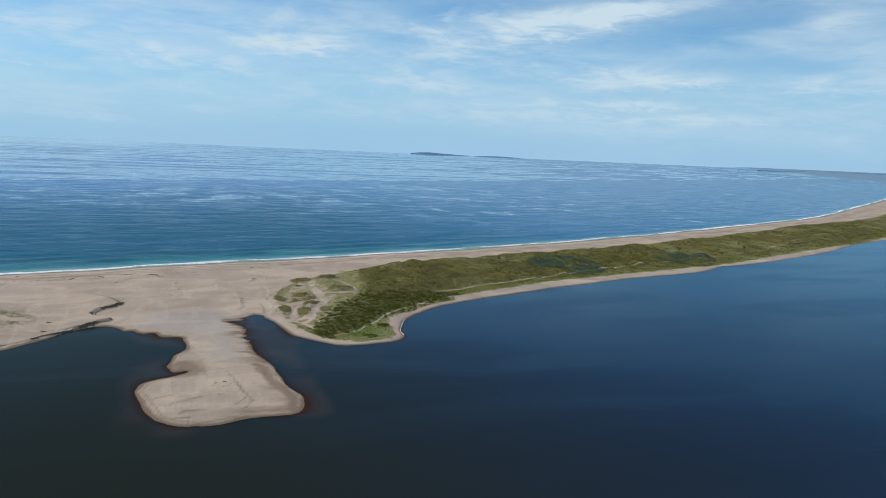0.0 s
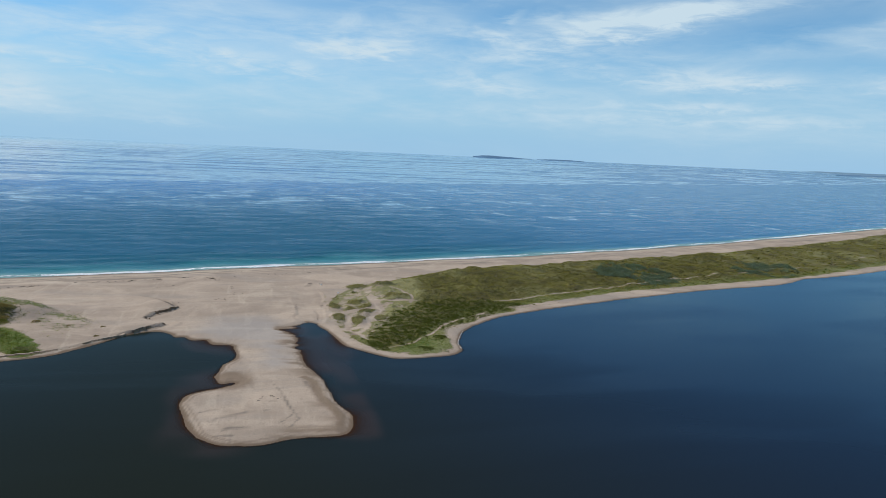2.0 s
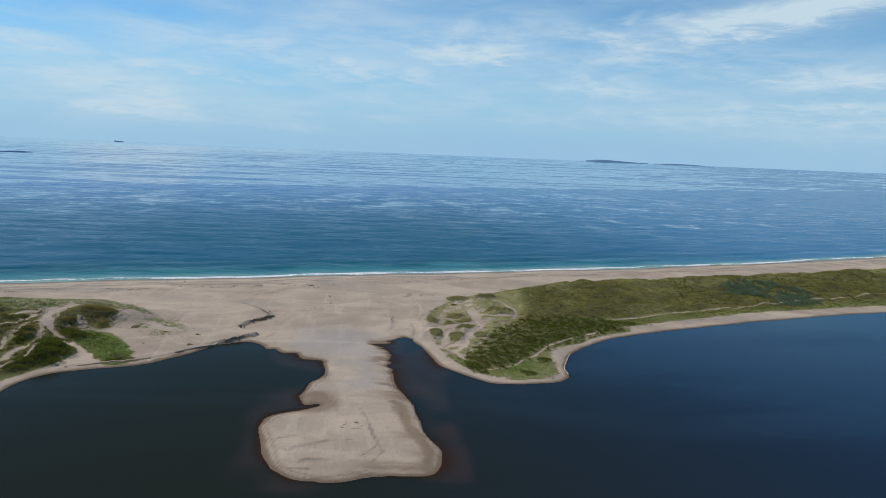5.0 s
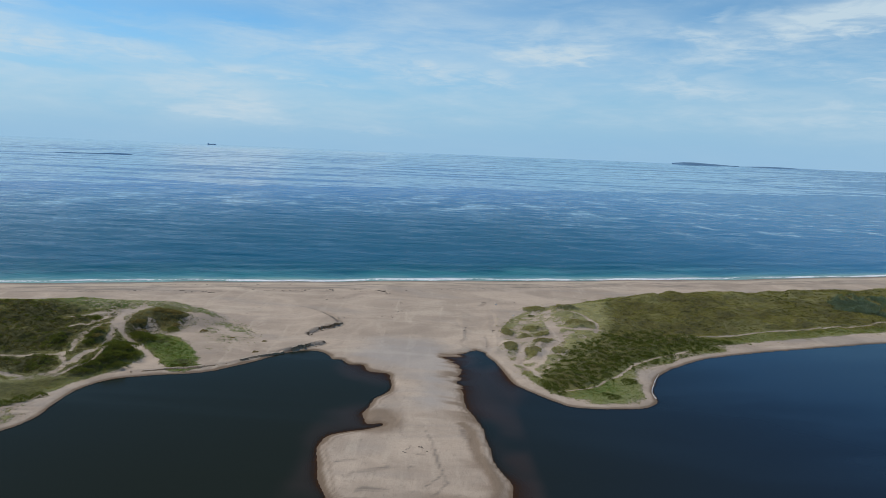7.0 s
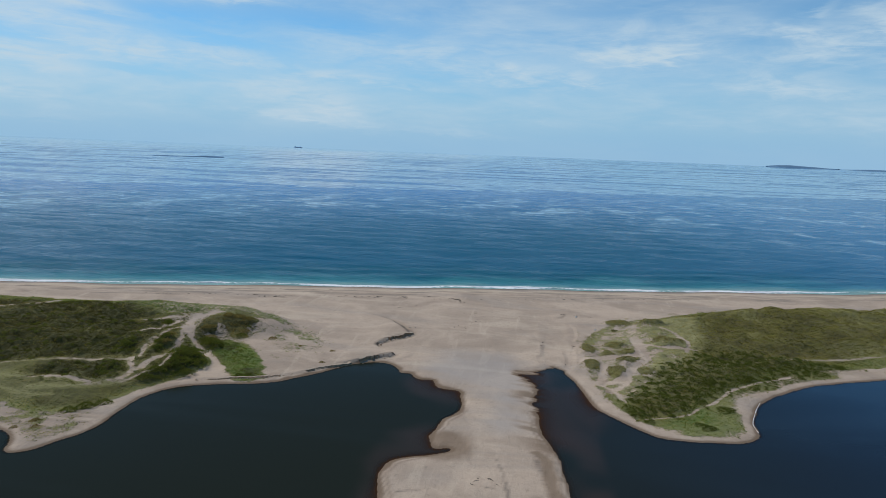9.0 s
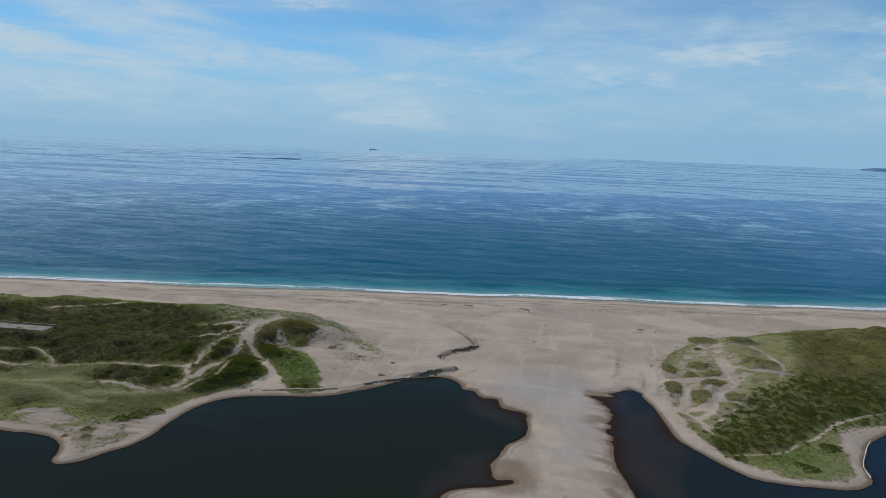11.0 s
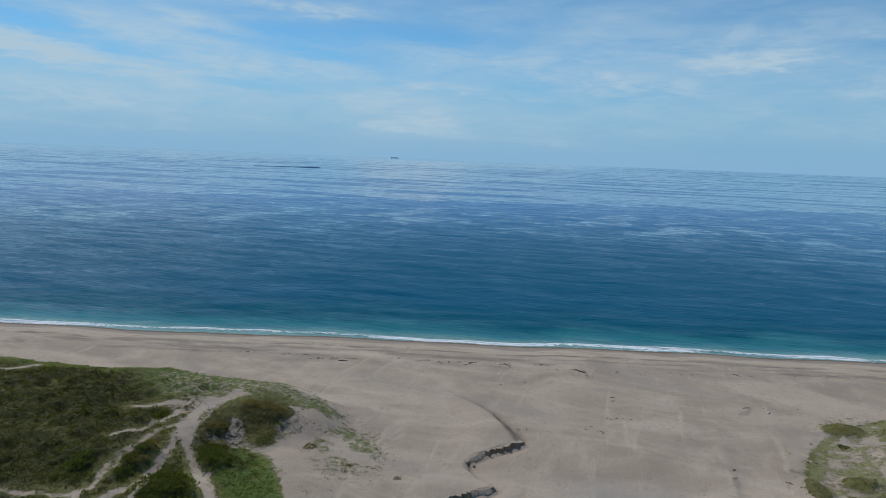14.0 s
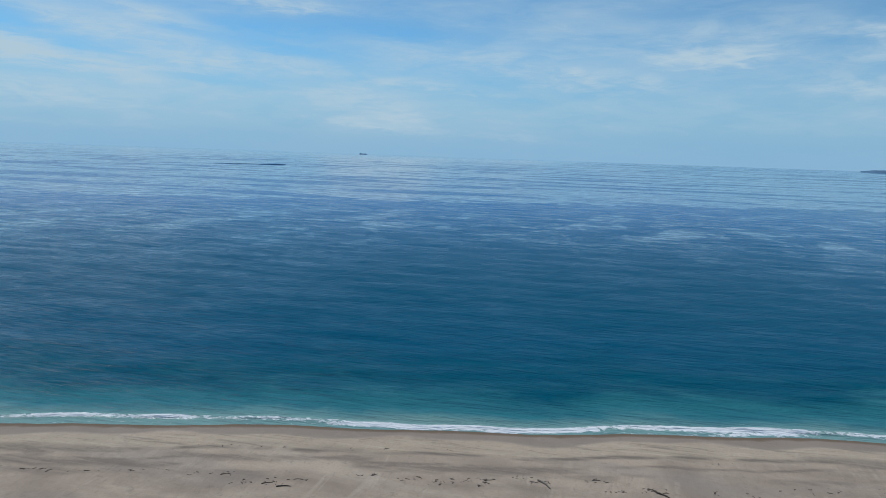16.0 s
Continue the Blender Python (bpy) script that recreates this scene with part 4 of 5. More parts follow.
veg = veg * (1 - (0.66 + 0.25 * fbm(gx, gy, 2.5, 239, 3) - 0.05 * pale_end - 0.35 * meadow) * path * (1 - 0.6 * smooth(0.05, 0.4, track)))
veg = np.maximum(veg, smooth(2150, 2350, gx) * smooth(60, 120, sea))
veg = veg * (1 - 0.35 * G["bed"])
green = np.maximum(patch, 0.55 * smooth(6, 1, np.maximum(gl, gr)))
fresh = smooth(-1.5, 1.5, inside(wx, wy, GREEN_CREST))
crest_side = smooth(5.5, 2.0, gl) * smooth(-10, -3, gy - 0.12 * np.minimum(gx + 60, 0)) * smooth(-20, -30, gx) * (1 - 0.85 * sparse)
green = np.maximum(np.maximum(green, 0.95 * crest_side), 0.9 * fresh)
hook = smooth(-30, -38, gy - 0.2 * (gx - 60)) * smooth(44, 50, gx)
green = np.maximum(green, hook * (1 - band))
green = np.maximum(green * (1 - 0.6 * meadow), 0.15 * meadow)
pale = np.maximum(np.maximum(0.95 * pale_end, 0.18 * meadow * smooth(-0.3, 0.3, fbm(gx, gy, 14, 241, 3) + 0.3)), 0.55 * smooth(5, 0, np.maximum(gl, gr)))
pale = np.maximum(np.maximum(pale, 0.35 * sparse), 1.0 * track)
green = np.maximum(green, 0.55 * smooth(9, 3, gr) * smooth(60, 80, gx) * smooth(34, 12, gy - 0.36 * (gx - 60)))
pale = np.maximum(pale, 0.8 * path) * (1 - patch) * (1 - 0.6 * crest_side) * (1 - 0.85 * fresh) * (1 - 0.8 * G["mound"])
green = green * (1 - 0.9 * G["mound"]) * (1 - 0.8 * pale_end) + 0.60 * sparse * (1 - fresh) * (1 - G["mound"])
tan = G["mound"] * np.maximum(smooth(-30, -34, gx) * smooth(-23, -20, gy), 0.80 * smooth(30, 40, gx))
inner_r = smooth(4, 10, gr) * (1 - pale_end) * (1 - track) * smooth(-0.75, 0.35, spots + 0.9 * fbm(gx, gy, 24, 243, 3))
inner_l = smooth(2, 6, gl) * (1 - 0.6 * meadow) * (1 - sparse) * smooth(-1.1, -0.1, spots) * (1 - crest_side)
dark = np.maximum(np.maximum(np.maximum(np.maximum(0.50 * band, 0.36 * inner_r), meadow * (0.35 + 0.35 * smooth(0.2, -0.3, fbm(gx, gy, 14, 241, 3)))), 1.0 * inner_l), 0.4 * blue) * (1 - patch) + 0.8 * patch * smooth(0.0, 0.35, fbm(gx, gy, 3.0, 231, 3))
dark = dark * (1 - 0.75 * G["worn"])
pale = np.maximum(pale, 0.28 * G["worn"] * smooth(20, 0, gx))
dark = np.maximum(np.maximum(np.maximum(dark, 0.55 * thicket), 0.85 * G["mound"] * (1 - tan)), smooth(2150, 2350, gx))
tan = np.maximum(tan, brown_thicket)
stain = smooth(0.0, 0.4, fbm(gx * 0.35, (gy - 0.27 * gx) * 1.7, 5, 91, 5)) * smooth(10, 14, sea) * smooth(27, 19, sea)
strand = smooth(1.0, 0.25, np.abs(sea - 13.4 - 1.1 * fbm(gx, gy * 0.2, 16, 95, 3)))
line_2 = smooth(0.7, 0.2, np.abs(sea - 17.0 - 1.3 * fbm(gx, gy * 0.2, 14, 96, 3)))
stain = np.maximum(stain * 0.75, np.maximum(0.9 * strand, 0.7 * line_2) * smooth(-0.35, 0.2, fbm(gx, gy, 6, 97, 4)))
# gully and curved scarp: damp dark sand and their shade, both as colour
stain = np.maximum(stain, 0.7 * G["gully"])
stain = np.maximum(stain, 0.9 * line_mask(wx, wy, [(-15.5, 18.6), (-9.4, 12.9), (-5.1, 7.0), (-2.6, 2.8), (-1.0, -0.6)], 1.0) * smooth(20, 6, gy))
stain = np.maximum(stain, spit * np.clip(0.50 + 0.3 * spots, 0.25, 0.8))
bar = smooth(-60, -72, gy) * smooth(5, 12, gx) * smooth(44, 38, gx)
stain = np.maximum(stain, 0.22 * bar * smooth(0.1, 0.5, fbm(gx * 0.8 - 0.2 * gy, gy * 1.2, 6, 101, 5)) * smooth(2.5, 5, lag))
for points, width in STAIN_LINES:
    stain = np.maximum(stain, 0.85 * line_mask(wx, wy, points, 0.62 * width) * smooth(-0.6, 0.2, fbm(gx, gy, 1.8, 181, 3)))
flat_h = h - far_rise(gx, gy)
wet = np.maximum(smooth(0.22, 0.06, flat_h + 0.12 * fbm(gx, gy, 2.5, 105, 4)) * smooth(40, 25, np.abs(gx)) * smooth(30, 45, sea), smooth(0.16, 0.04, flat_h))
east = smooth(7.0, 1.5, lag) * smooth(22, 28, gx) * smooth(42, 36, gx) * smooth(-16, -24, gy) * smooth(-0.15, 0.30, fbm(gx * 0.35, gy * 1.6 + 0.3 * gx, 4, 111, 4))
wet = np.maximum(wet, 0.75 * east)
NECK = rounded([(5, -22), (12, -11), (22, -8), (29, -12), (32, -20), (32, -40), (31.5, -52), (26, -62), (21, -54), (20, -40), (14, -32)], 3, True)
neck = smooth(-2.0, 7.0, inside(wx, wy, NECK) + 5.0 * fbm(gx * 0.5 + 0.2 * gy, gy * 1.4, 7, 211, 4)) * smooth(0.4, 2.0, lag)
# damp rims of the bar: broad and scalloped on the outflow's side, thin elsewhere
bar_end = smooth(-42, -50, gy) * smooth(4, 8, gx) * smooth(44, 40, gx)
scallop = fbm(gx, gy, 4, 183, 4)
outflow = smooth(1.6, 0.5, to_line(wx, wy, rounded([(31.9, -63.2), (33.9, -66.9), (34.1, -73.0), (35.6, -79.4), (37.2, -84.7), (36.6, -89.6)], 4)) + 0.7 * scallop)
outflow = np.maximum(outflow, 0.6 * smooth(30, 34, gx) * smooth(-0.05, 0.3, scallop) * smooth(6, 2, lag))
notch = smooth(6.5, 3.0, np.hypot(gx - 17, (gy + 63) * 0.9) + 2.0 * scallop)
tide = 0.5 * smooth(0.45, 0.1, np.abs(lag - 1.7 - 0.7 * scallop)) + 0.35 * smooth(0.3, 0.1, np.abs(lag - 0.9 - 0.3 * scallop))
wet = np.maximum(wet, bar_end * np.maximum(np.maximum(0.80 * outflow, 0.75 * notch), tide) * smooth(0.35, 0.8, lag))
swash = smooth(6.6, 5.2, sea + 1.2 * np.sin(gx / 7.0) + 0.9 * np.sin(gx / 2.9 + 2)) * smooth(-2, 0, sea)
wet = np.maximum(wet, 0.46 * swash)

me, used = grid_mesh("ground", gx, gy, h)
# cut: scarp line and bank foot, their shade put into the colour
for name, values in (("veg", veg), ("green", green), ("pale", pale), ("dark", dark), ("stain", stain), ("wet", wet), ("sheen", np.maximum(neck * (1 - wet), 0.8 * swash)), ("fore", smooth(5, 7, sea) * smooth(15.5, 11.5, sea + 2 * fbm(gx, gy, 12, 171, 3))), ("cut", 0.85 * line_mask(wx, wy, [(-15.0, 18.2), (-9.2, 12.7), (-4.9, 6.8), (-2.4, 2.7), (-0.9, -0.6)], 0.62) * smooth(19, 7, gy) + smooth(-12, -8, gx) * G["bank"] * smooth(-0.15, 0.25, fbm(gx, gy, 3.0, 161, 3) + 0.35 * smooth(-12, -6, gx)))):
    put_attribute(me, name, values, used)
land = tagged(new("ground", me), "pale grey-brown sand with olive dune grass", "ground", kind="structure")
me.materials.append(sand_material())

# ---- sea ----
sx = np.r_[-np.geomspace(5600, 260, 60), np.arange(-255, 260, 1.0), np.geomspace(264, 6400, 90)]
sv = np.r_[np.arange(-5, 22, 0.45), np.geomspace(23, 9000, 95)]
ux, uv = np.meshgrid(sx, sv)
lean = np.hypot(1, (sea_line(ux + 4) - sea_line(ux - 4)) / 8)
off = uv
uy = sea_line(ux) + uv * lean
crest_at = 1.7 + 0.9 * np.sin(ux / 19.0) + 0.8 * fbm(ux, ux * 0, 11, 121, 3)
crest = 0.42 * smooth(1.5, 0.0, np.abs(off - crest_at)) * (0.65 + 0.5 * fbm(ux, ux * 0 + 4, 8, 125, 3))
swell = 0.10 * np.sin(off / 2.3 + 0.9 * fbm(ux, ux * 0 + 9, 25, 131, 2) * 3) * smooth(1, 10, off) * smooth(70, 24, off)
uz = 0.02 + crest + swell + far_rise(ux, uy)
foam = smooth(1.7, 0.1, np.abs(off - crest_at + 0.4)) * (0.80 + 0.65 * fbm(ux, ux * 0 + 2, 17, 137, 4)) + 0.35 * smooth(1.2, 0.1, np.abs(off + 0.6 + 0.8 * np.sin(ux / 6.0)))
foam = foam + 0.42 * smooth(7.5, 2, off) * smooth(-3, 0, off) * smooth(-0.15, 0.45, fbm(ux * 0.5, off, 12, 141, 4))
me, used = grid_mesh("sea", ux, uy, uz)
put_attribute(me, "offshore", off, used)
put_attribute(me, "spread", np.hypot(ux, uy), used)
put_attribute(me, "foam", foam, used)
put_attribute(me, "glassy", smooth(1500, 4200, np.hypot(ux, uy)) * smooth(0.10, -0.12, np.arctan2(ux, uy + 180)), used)
water = tagged(new("sea", me), "blue open sea with turquoise shallows and white surf", "water", kind="structure")
me.materials.append(sea_material())

# ---- lagoon ----
step_x, step_y = slice(None, None, 2), slice(None, None, 2)
lx, ly = gx[step_y, step_x], gy[step_y, step_x]
lh, lsea = h[step_y, step_x], sea[step_y, step_x]
lh = lh - far_rise(lx, ly)
wetcell = (lh < 0.25) & (lsea > 12)
keep = wetcell[:-1, :-1] | wetcell[1:, :-1] | wetcell[:-1, 1:] | wetcell[1:, 1:]
me, used = grid_mesh("lagoon", lx, ly, far_rise(lx, ly), keep)
put_attribute(me, "depth", np.maximum(-lh, 0), used)
put_attribute(me, "sandy", G["sandy"][step_y, step_x], used)
pond = tagged(new("lagoon", me), "still dark green-black lagoon water", "water", kind="structure")
me.materials.append(lagoon_material())


# ---- plants ----
def height_at(x, y):
    """Height of the built ground, from its grid."""
    i = np.clip(np.searchsorted(GX, x) - 1, 0, len(GX) - 2)
    j = np.clip(np.searchsorted(GY, y) - 1, 0, len(GY) - 2)
    u, v = (x - GX[i]) / (GX[i + 1] - GX[i]), (y - GY[j]) / (GY[j + 1] - GY[j])
    return (h[j, i] * (1 - u) + h[j, i + 1] * u) * (1 - v) + (h[j + 1, i] * (1 - u) + h[j + 1, i + 1] * u) * v


def mask_at(values, x, y):
    i = np.clip(np.searchsorted(GX, x), 0, len(GX) - 1)
    j = np.clip(np.searchsorted(GY, y), 0, len(GY) - 1)
    return values[j, i]


rng = np.random.default_rng(7)


def tuft_shape(leaves, tall, spread, wide):
    """Triangles of one tuft: pointed leaves that lean out of its middle."""
    out = []
    for _ in range(leaves):
        a, r = rng.uniform(0, 2 * np.pi), rng.uniform(0, 0.55) * spread
        foot = np.array([np.cos(a) * r, np.sin(a) * r, -0.08])
        lean = rng.uniform(0.3, 1.0) * spread
        b = a + rng.normal(0, 0.6)
        tip = foot + [np.cos(b) * lean, np.sin(b) * lean, tall * rng.uniform(0.6, 1.1)]
        c = rng.uniform(0, np.pi)
        side = np.array([np.cos(c), np.sin(c), 0]) * wide * rng.uniform(0.7, 1.2)
        out.append([foot - side, foot + side, tip])
    return np.array(out)


def bush_shape(leaves, wide, tall, leaf):
    """Triangles of one dense low bush: leaf sprays over an uneven dome."""
    out = []
    for _ in range(leaves):
        a, e = rng.uniform(0, 2 * np.pi), np.arcsin(rng.uniform(0.0, 1.0))
        r = rng.uniform(0.7, 1.05) * (1 + 0.22 * np.sin(3 * a + 1.3))
        mid = np.array([np.cos(a) * np.cos(e) * wide * r, np.sin(a) * np.cos(e) * wide * r, np.sin(e) * tall * r])
        p, q = rng.normal(0, 1, 3), rng.normal(0, 1, 3)
        p, q = p / np.linalg.norm(p) * leaf, q / np.linalg.norm(q) * leaf
        out.append([mid - p, mid + p, mid + q + [0, 0, leaf * 0.8]])
    return np.array(out)


def triangles_mesh(name, tris):
    """A mesh of loose triangles from an array of corners."""
    me = bpy.data.meshes.new(name)
    count = len(tris)
    me.vertices.add(count * 3)
    me.vertices.foreach_set("co", tris.reshape(-1).astype(np.float32))
    me.loops.add(count * 3)
    me.loops.foreach_set("vertex_index", np.arange(count * 3, dtype=np.int32))
    me.polygons.add(count)
    me.polygons.foreach_set("loop_start", np.arange(0, count * 3, 3, dtype=np.int32))
    me.polygons.foreach_set("loop_total", np.full(count, 3, dtype=np.int32))
    me.update(calc_edges=True)
    return me


def strew(shapes, x, y, size):
    """Copies of the shapes at places on the ground, each turned and sized its own way."""
    z, out = height_at(x, y), []
    pick = rng.integers(0, len(shapes), len(x))
    for k, shape in enumerate(shapes):
        some = np.flatnonzero(pick == k)
        a = rng.uniform(0, 2 * np.pi, len(some))
        c, s, g = np.cos(a)[:, None, None], np.sin(a)[:, None, None], size[some][:, None, None]
        px = (shape[None, :, :, 0] * c - shape[None, :, :, 1] * s) * g + x[some][:, None, None]
        py = (shape[None, :, :, 0] * s + shape[None, :, :, 1] * c) * g + y[some][:, None, None]
        pz = shape[None, :, :, 2] * g * rng.uniform(0.75, 1.25, len(some))[:, None, None] + z[some][:, None, None]
        out.append(np.stack([px, py, pz], -1).reshape(-1, 3, 3))
    return np.concatenate(out)


def leaf_material(name, one, two, three):
    m, n = material(name)
    at = n.add("ShaderNodeNewGeometry")
    own = at.outputs["Random Per Island"]
    patch = n.noise(at.outputs["Position"], 0.22, 4, 0.6)
    color = n.mix(own, one, two)
    color = n.mix(n.math("MULTIPLY", n.span(patch, 0.42, 0.62), 0.75), color, three)
    front = n.add("ShaderNodeBsdfDiffuse")
    n.link(color, front.inputs[0])
    thru = n.add("ShaderNodeBsdfTranslucent")
    n.link(n.mix(1.0, color, (1.15, 1.10, 0.55), "MULTIPLY"), thru.inputs[0])
    leaf = n.add("ShaderNodeMixShader")
    leaf.inputs[0].default_value = 0.40
    n.link(front.outputs[0], leaf.inputs[1])
    n.link(thru.outputs[0], leaf.inputs[2])
    end = n.add("ShaderNodeOutputMaterial")
    n.link(leaf.outputs[0], end.inputs[0])
    return m


LEAF_OLIVE = leaf_material("olive_marram", (0.235, 0.215, 0.056), (0.385, 0.345, 0.118), (0.195, 0.198, 0.050))
LEAF_BROWN = leaf_material("brown_marram", (0.050, 0.050, 0.013), (0.128, 0.112, 0.034), (0.044, 0.057, 0.013))
LEAF_GREEN = leaf_material("fresh_grass", (0.078, 0.150, 0.014), (0.240, 0.310, 0.055), (0.060, 0.105, 0.016))
LEAF_STRAW = leaf_material("straw_grass", (0.370, 0.325, 0.140), (0.485, 0.430, 0.210), (0.285, 0.270, 0.100))
LEAF_SHRUB = leaf_material("dark_shrub", (0.072, 0.100, 0.026), (0.180, 0.200, 0.054), (0.120, 0.136, 0.036))
LEAF_TEAL = leaf_material("teal_shrub", (0.130, 0.185, 0.135), (0.230, 0.285, 0.220), (0.150, 0.190, 0.120))
LEAF_TAN = leaf_material("tan_shrub", (0.190, 0.150, 0.062), (0.330, 0.265, 0.118), (0.130, 0.112, 0.044))

TUFTS = [tuft_shape(8, 0.24, 0.36, 0.06) for _ in range(6)]
BUSHES = [bush_shape(44, 0.62, 0.36, 0.13) for _ in range(5)]


def scatter(x0, x1, y0, y1, count):
    return rng.uniform(x0, x1, count), rng.uniform(y0, y1, count)


fields = [(-125, -15, -80, 8, 95000, 0.80), (40, 135, -52, 75, 90000, 0.80), (135, 250, 5, 110, 26000, 1.5), (250, 560, 40, 240, 22000, 2.6), (-300, -125, -110, -5, 14000, 1.8)]
grown = {"olive": [], "brown": [], "green": [], "straw": [], "shrub": [], "tan": [], "teal": []}
for x0, x1, y0, y1, count, size in fields:
    x, y = scatter(x0, x1, y0, y1, count)
    v = mask_at(veg, x, y)
    some = rng.uniform(0, 1, count) < smooth(0.15, 0.9, v + 0.25 * fbm(x, y, 3, 151, 3)) * (1 - 0.55 * mask_at(sparse, x, y) * (1 - mask_at(G["mound"], x, y)))
    x, y = x[some], y[some]
    g, p, d = mask_at(green, x, y), mask_at(pale, x, y), mask_at(dark, x, y)
    r = rng.uniform(0, 1, len(x))
    kind = np.full(len(x), 0)
    kind[r < 0.16 + 0.76 * d + np.where(x < 0, 1.15, 0.5) * fbm(x, y, 2.4, 221, 2) - np.where(x < 0, 0.0, 0.06)] = 1
    kind[(kind == 0) & (rng.uniform(0, 1, len(x)) < 0.65 * mask_at(inner_l, x, y))] = 1
    kind[rng.uniform(0, 1, len(x)) < g * (0.75 - 0.35 * mask_at(crest_side, x, y)) * (1 - 0.65 * d)] = 2
    kind[rng.uniform(0, 1, len(x)) < p * 0.9] = 3
    b, t = mask_at(band, x, y), mask_at(inner_l, x, y)
    kind[(rng.uniform(0, 1, len(x)) < np.maximum(np.maximum(0.14 * b, 0.02 * t), 0.22 * mask_at(thicket, x, y)))] = 4
    n_tan = np.maximum(0.85 * mask_at(tan, x, y), 0.32 * t * smooth(-36, -12, y) * smooth(-0.2, 0.3, fbm(x, y, 9, 223, 3)))
    kind[rng.uniform(0, 1, len(x)) < n_tan] = 5
    kind[rng.uniform(0, 1, len(x)) < 0.85 * mask_at(blue, x, y)] = 6
    low_turf = mask_at(meadow, x, y)
    dice = rng.uniform(0, 1, len(x))
    turf = (rng.uniform(0, 1, len(x)) < low_turf) & (kind != 4)
    kind[turf] = np.where(dice < 0.70, 1, np.where(dice < 0.80, 2, 0))[turf]
    for k, name in enumerate(grown):
        mine = kind == k
        if mine.any():
            wide = rng.uniform(0.7, 1.5, mine.sum()) * size * (0.62 if name == "straw" else 1.0) * (1 - 0.6 * low_turf[mine])
            grown[name].append(strew(BUSHES if name in ("shrub", "teal") else TUFTS, x[mine], y[mine], wide))
for name, mat, label in (("olive", LEAF_OLIVE, "olive green marram grass tufts over the dunes"), ("brown", LEAF_BROWN, "brownish dark marram grass tufts over the dunes"),
                         ("green", LEAF_GREEN, "fresh green grass tufts along the dune edges"), ("straw", LEAF_STRAW, "pale straw coloured sparse dune grass on sand"),
                         ("shrub", LEAF_SHRUB, "dark green low shrubs in dense thickets"), ("tan", LEAF_TAN, "tan brown dry grass tufts over the hummocks"), ("teal", LEAF_TEAL, "grey-green low shrubs spreading over the dune slope")):
    me = triangles_mesh(f"{name}_growth", np.concatenate(grown[name]))
    me.materials.append(mat)
    tagged(new("shrub_thicket" if name in ("shrub", "teal") else "dune_grass", me), label, "shrubs" if name in ("shrub", "teal") else "grass", kind="stuff")

# shrubs that stand by themselves: place, size, kind
BUSH_PLACES = [(68.7, -35.8, 1.5, 0), (63.2, -45.8, 1.3, 0), (61.8, -44.6, 0.8, 0), (69.8, -34.6, 0.9, 0), (-32.8, -13.7, 0.9, 1), (-24.2, -17.7, 0.5, 1), (-16.1, -18.4, 0.55, 1),
               (-15.9, -26.9, 0.6, 1), (53.2, 18.4, 0.8, 0), (-46.0, -9.4, 1.3, 1), (-43.4, -8.8, 1.4, 1), (-41.0, -9.2, 1.2, 1), (-40.2, -13.4, 1.1, 1), (-40.0, -15.8, 1.1, 0), (-47.5, -17.5, 1.4, 1), (-45.8, -20.0, 1.2, 1),
               (-43.4, -24.6, 1.9, 0), (-44.8, -22.8, 1.6, 0), (-41.4, -23.4, 1.6, 0), (-42.4, -34.4, 2.2, 0), (-45.2, -33.4, 1.8, 0), (-44.6, -37.0, 2.0, 0), (-40.4, -37.4, 2.2, 0), (-43.0, -40.2, 2.1, 0), (-40.6, -42.0, 1.9, 0),
               (-45.8, -44.0, 1.6, 0), (-46.0, -47.6, 1.5, 0), (-48.8, -62.0, 1.5, 0), (-47.0, -59.5, 1.4, 0), (-50.4, -64.4, 1.3, 0), (-52.8, -69.5, 0.8, 1), (-50.9, -71.8, 0.7, 1), (-54.4, -72.4, 0.6, 1),
               (-51.2, -28.6, 1.2, 1), (-50.4, -32.4, 1.3, 1), (-29.8, -39.6, 0.8, 0), (-28.2, -38.8, 0.7, 0)]


def bush(x, y, size, kind):
    shape = bush_shape(620, 1.15, 0.36, 0.085)
    me = triangles_mesh("bush", shape * size)
    me.materials.append((LEAF_SHRUB, LEAF_TAN)[kind])
    z = float(height_at(np.array([x]), np.array([y]))[0])
    ob = new("bush", me)
    ob.location = (x, y, z - 0.05)
    return tagged(ob, ("dark green low dense shrub on the sand", "tan and brown dry shrub on the sand")[kind], "shrub", "shrubs on the dunes")


for place in BUSH_PLACES:
    bush(*place)


# ---- driftwood ----
def wood_material():
    m, n = material("driftwood")
    at = n.add("ShaderNodeTexCoord").outputs["Object"]
    own = n.add("ShaderNodeObjectInfo").outputs["Random"]
    grain = n.noise(n.stretch(at, (2, 14, 14)), 1.0, 5, 0.6)
    color = n.mix(grain, (0.045, 0.034, 0.026), (0.120, 0.098, 0.080))
    color = n.mix(n.math("MULTIPLY", n.span(own, 0.70, 0.8), 0.6), color, (0.26, 0.23, 0.20))
    finish(n, color, 0.85, n.bump(grain, 0.6, 0.02), 0.2)
    return m


WOOD = wood_material()


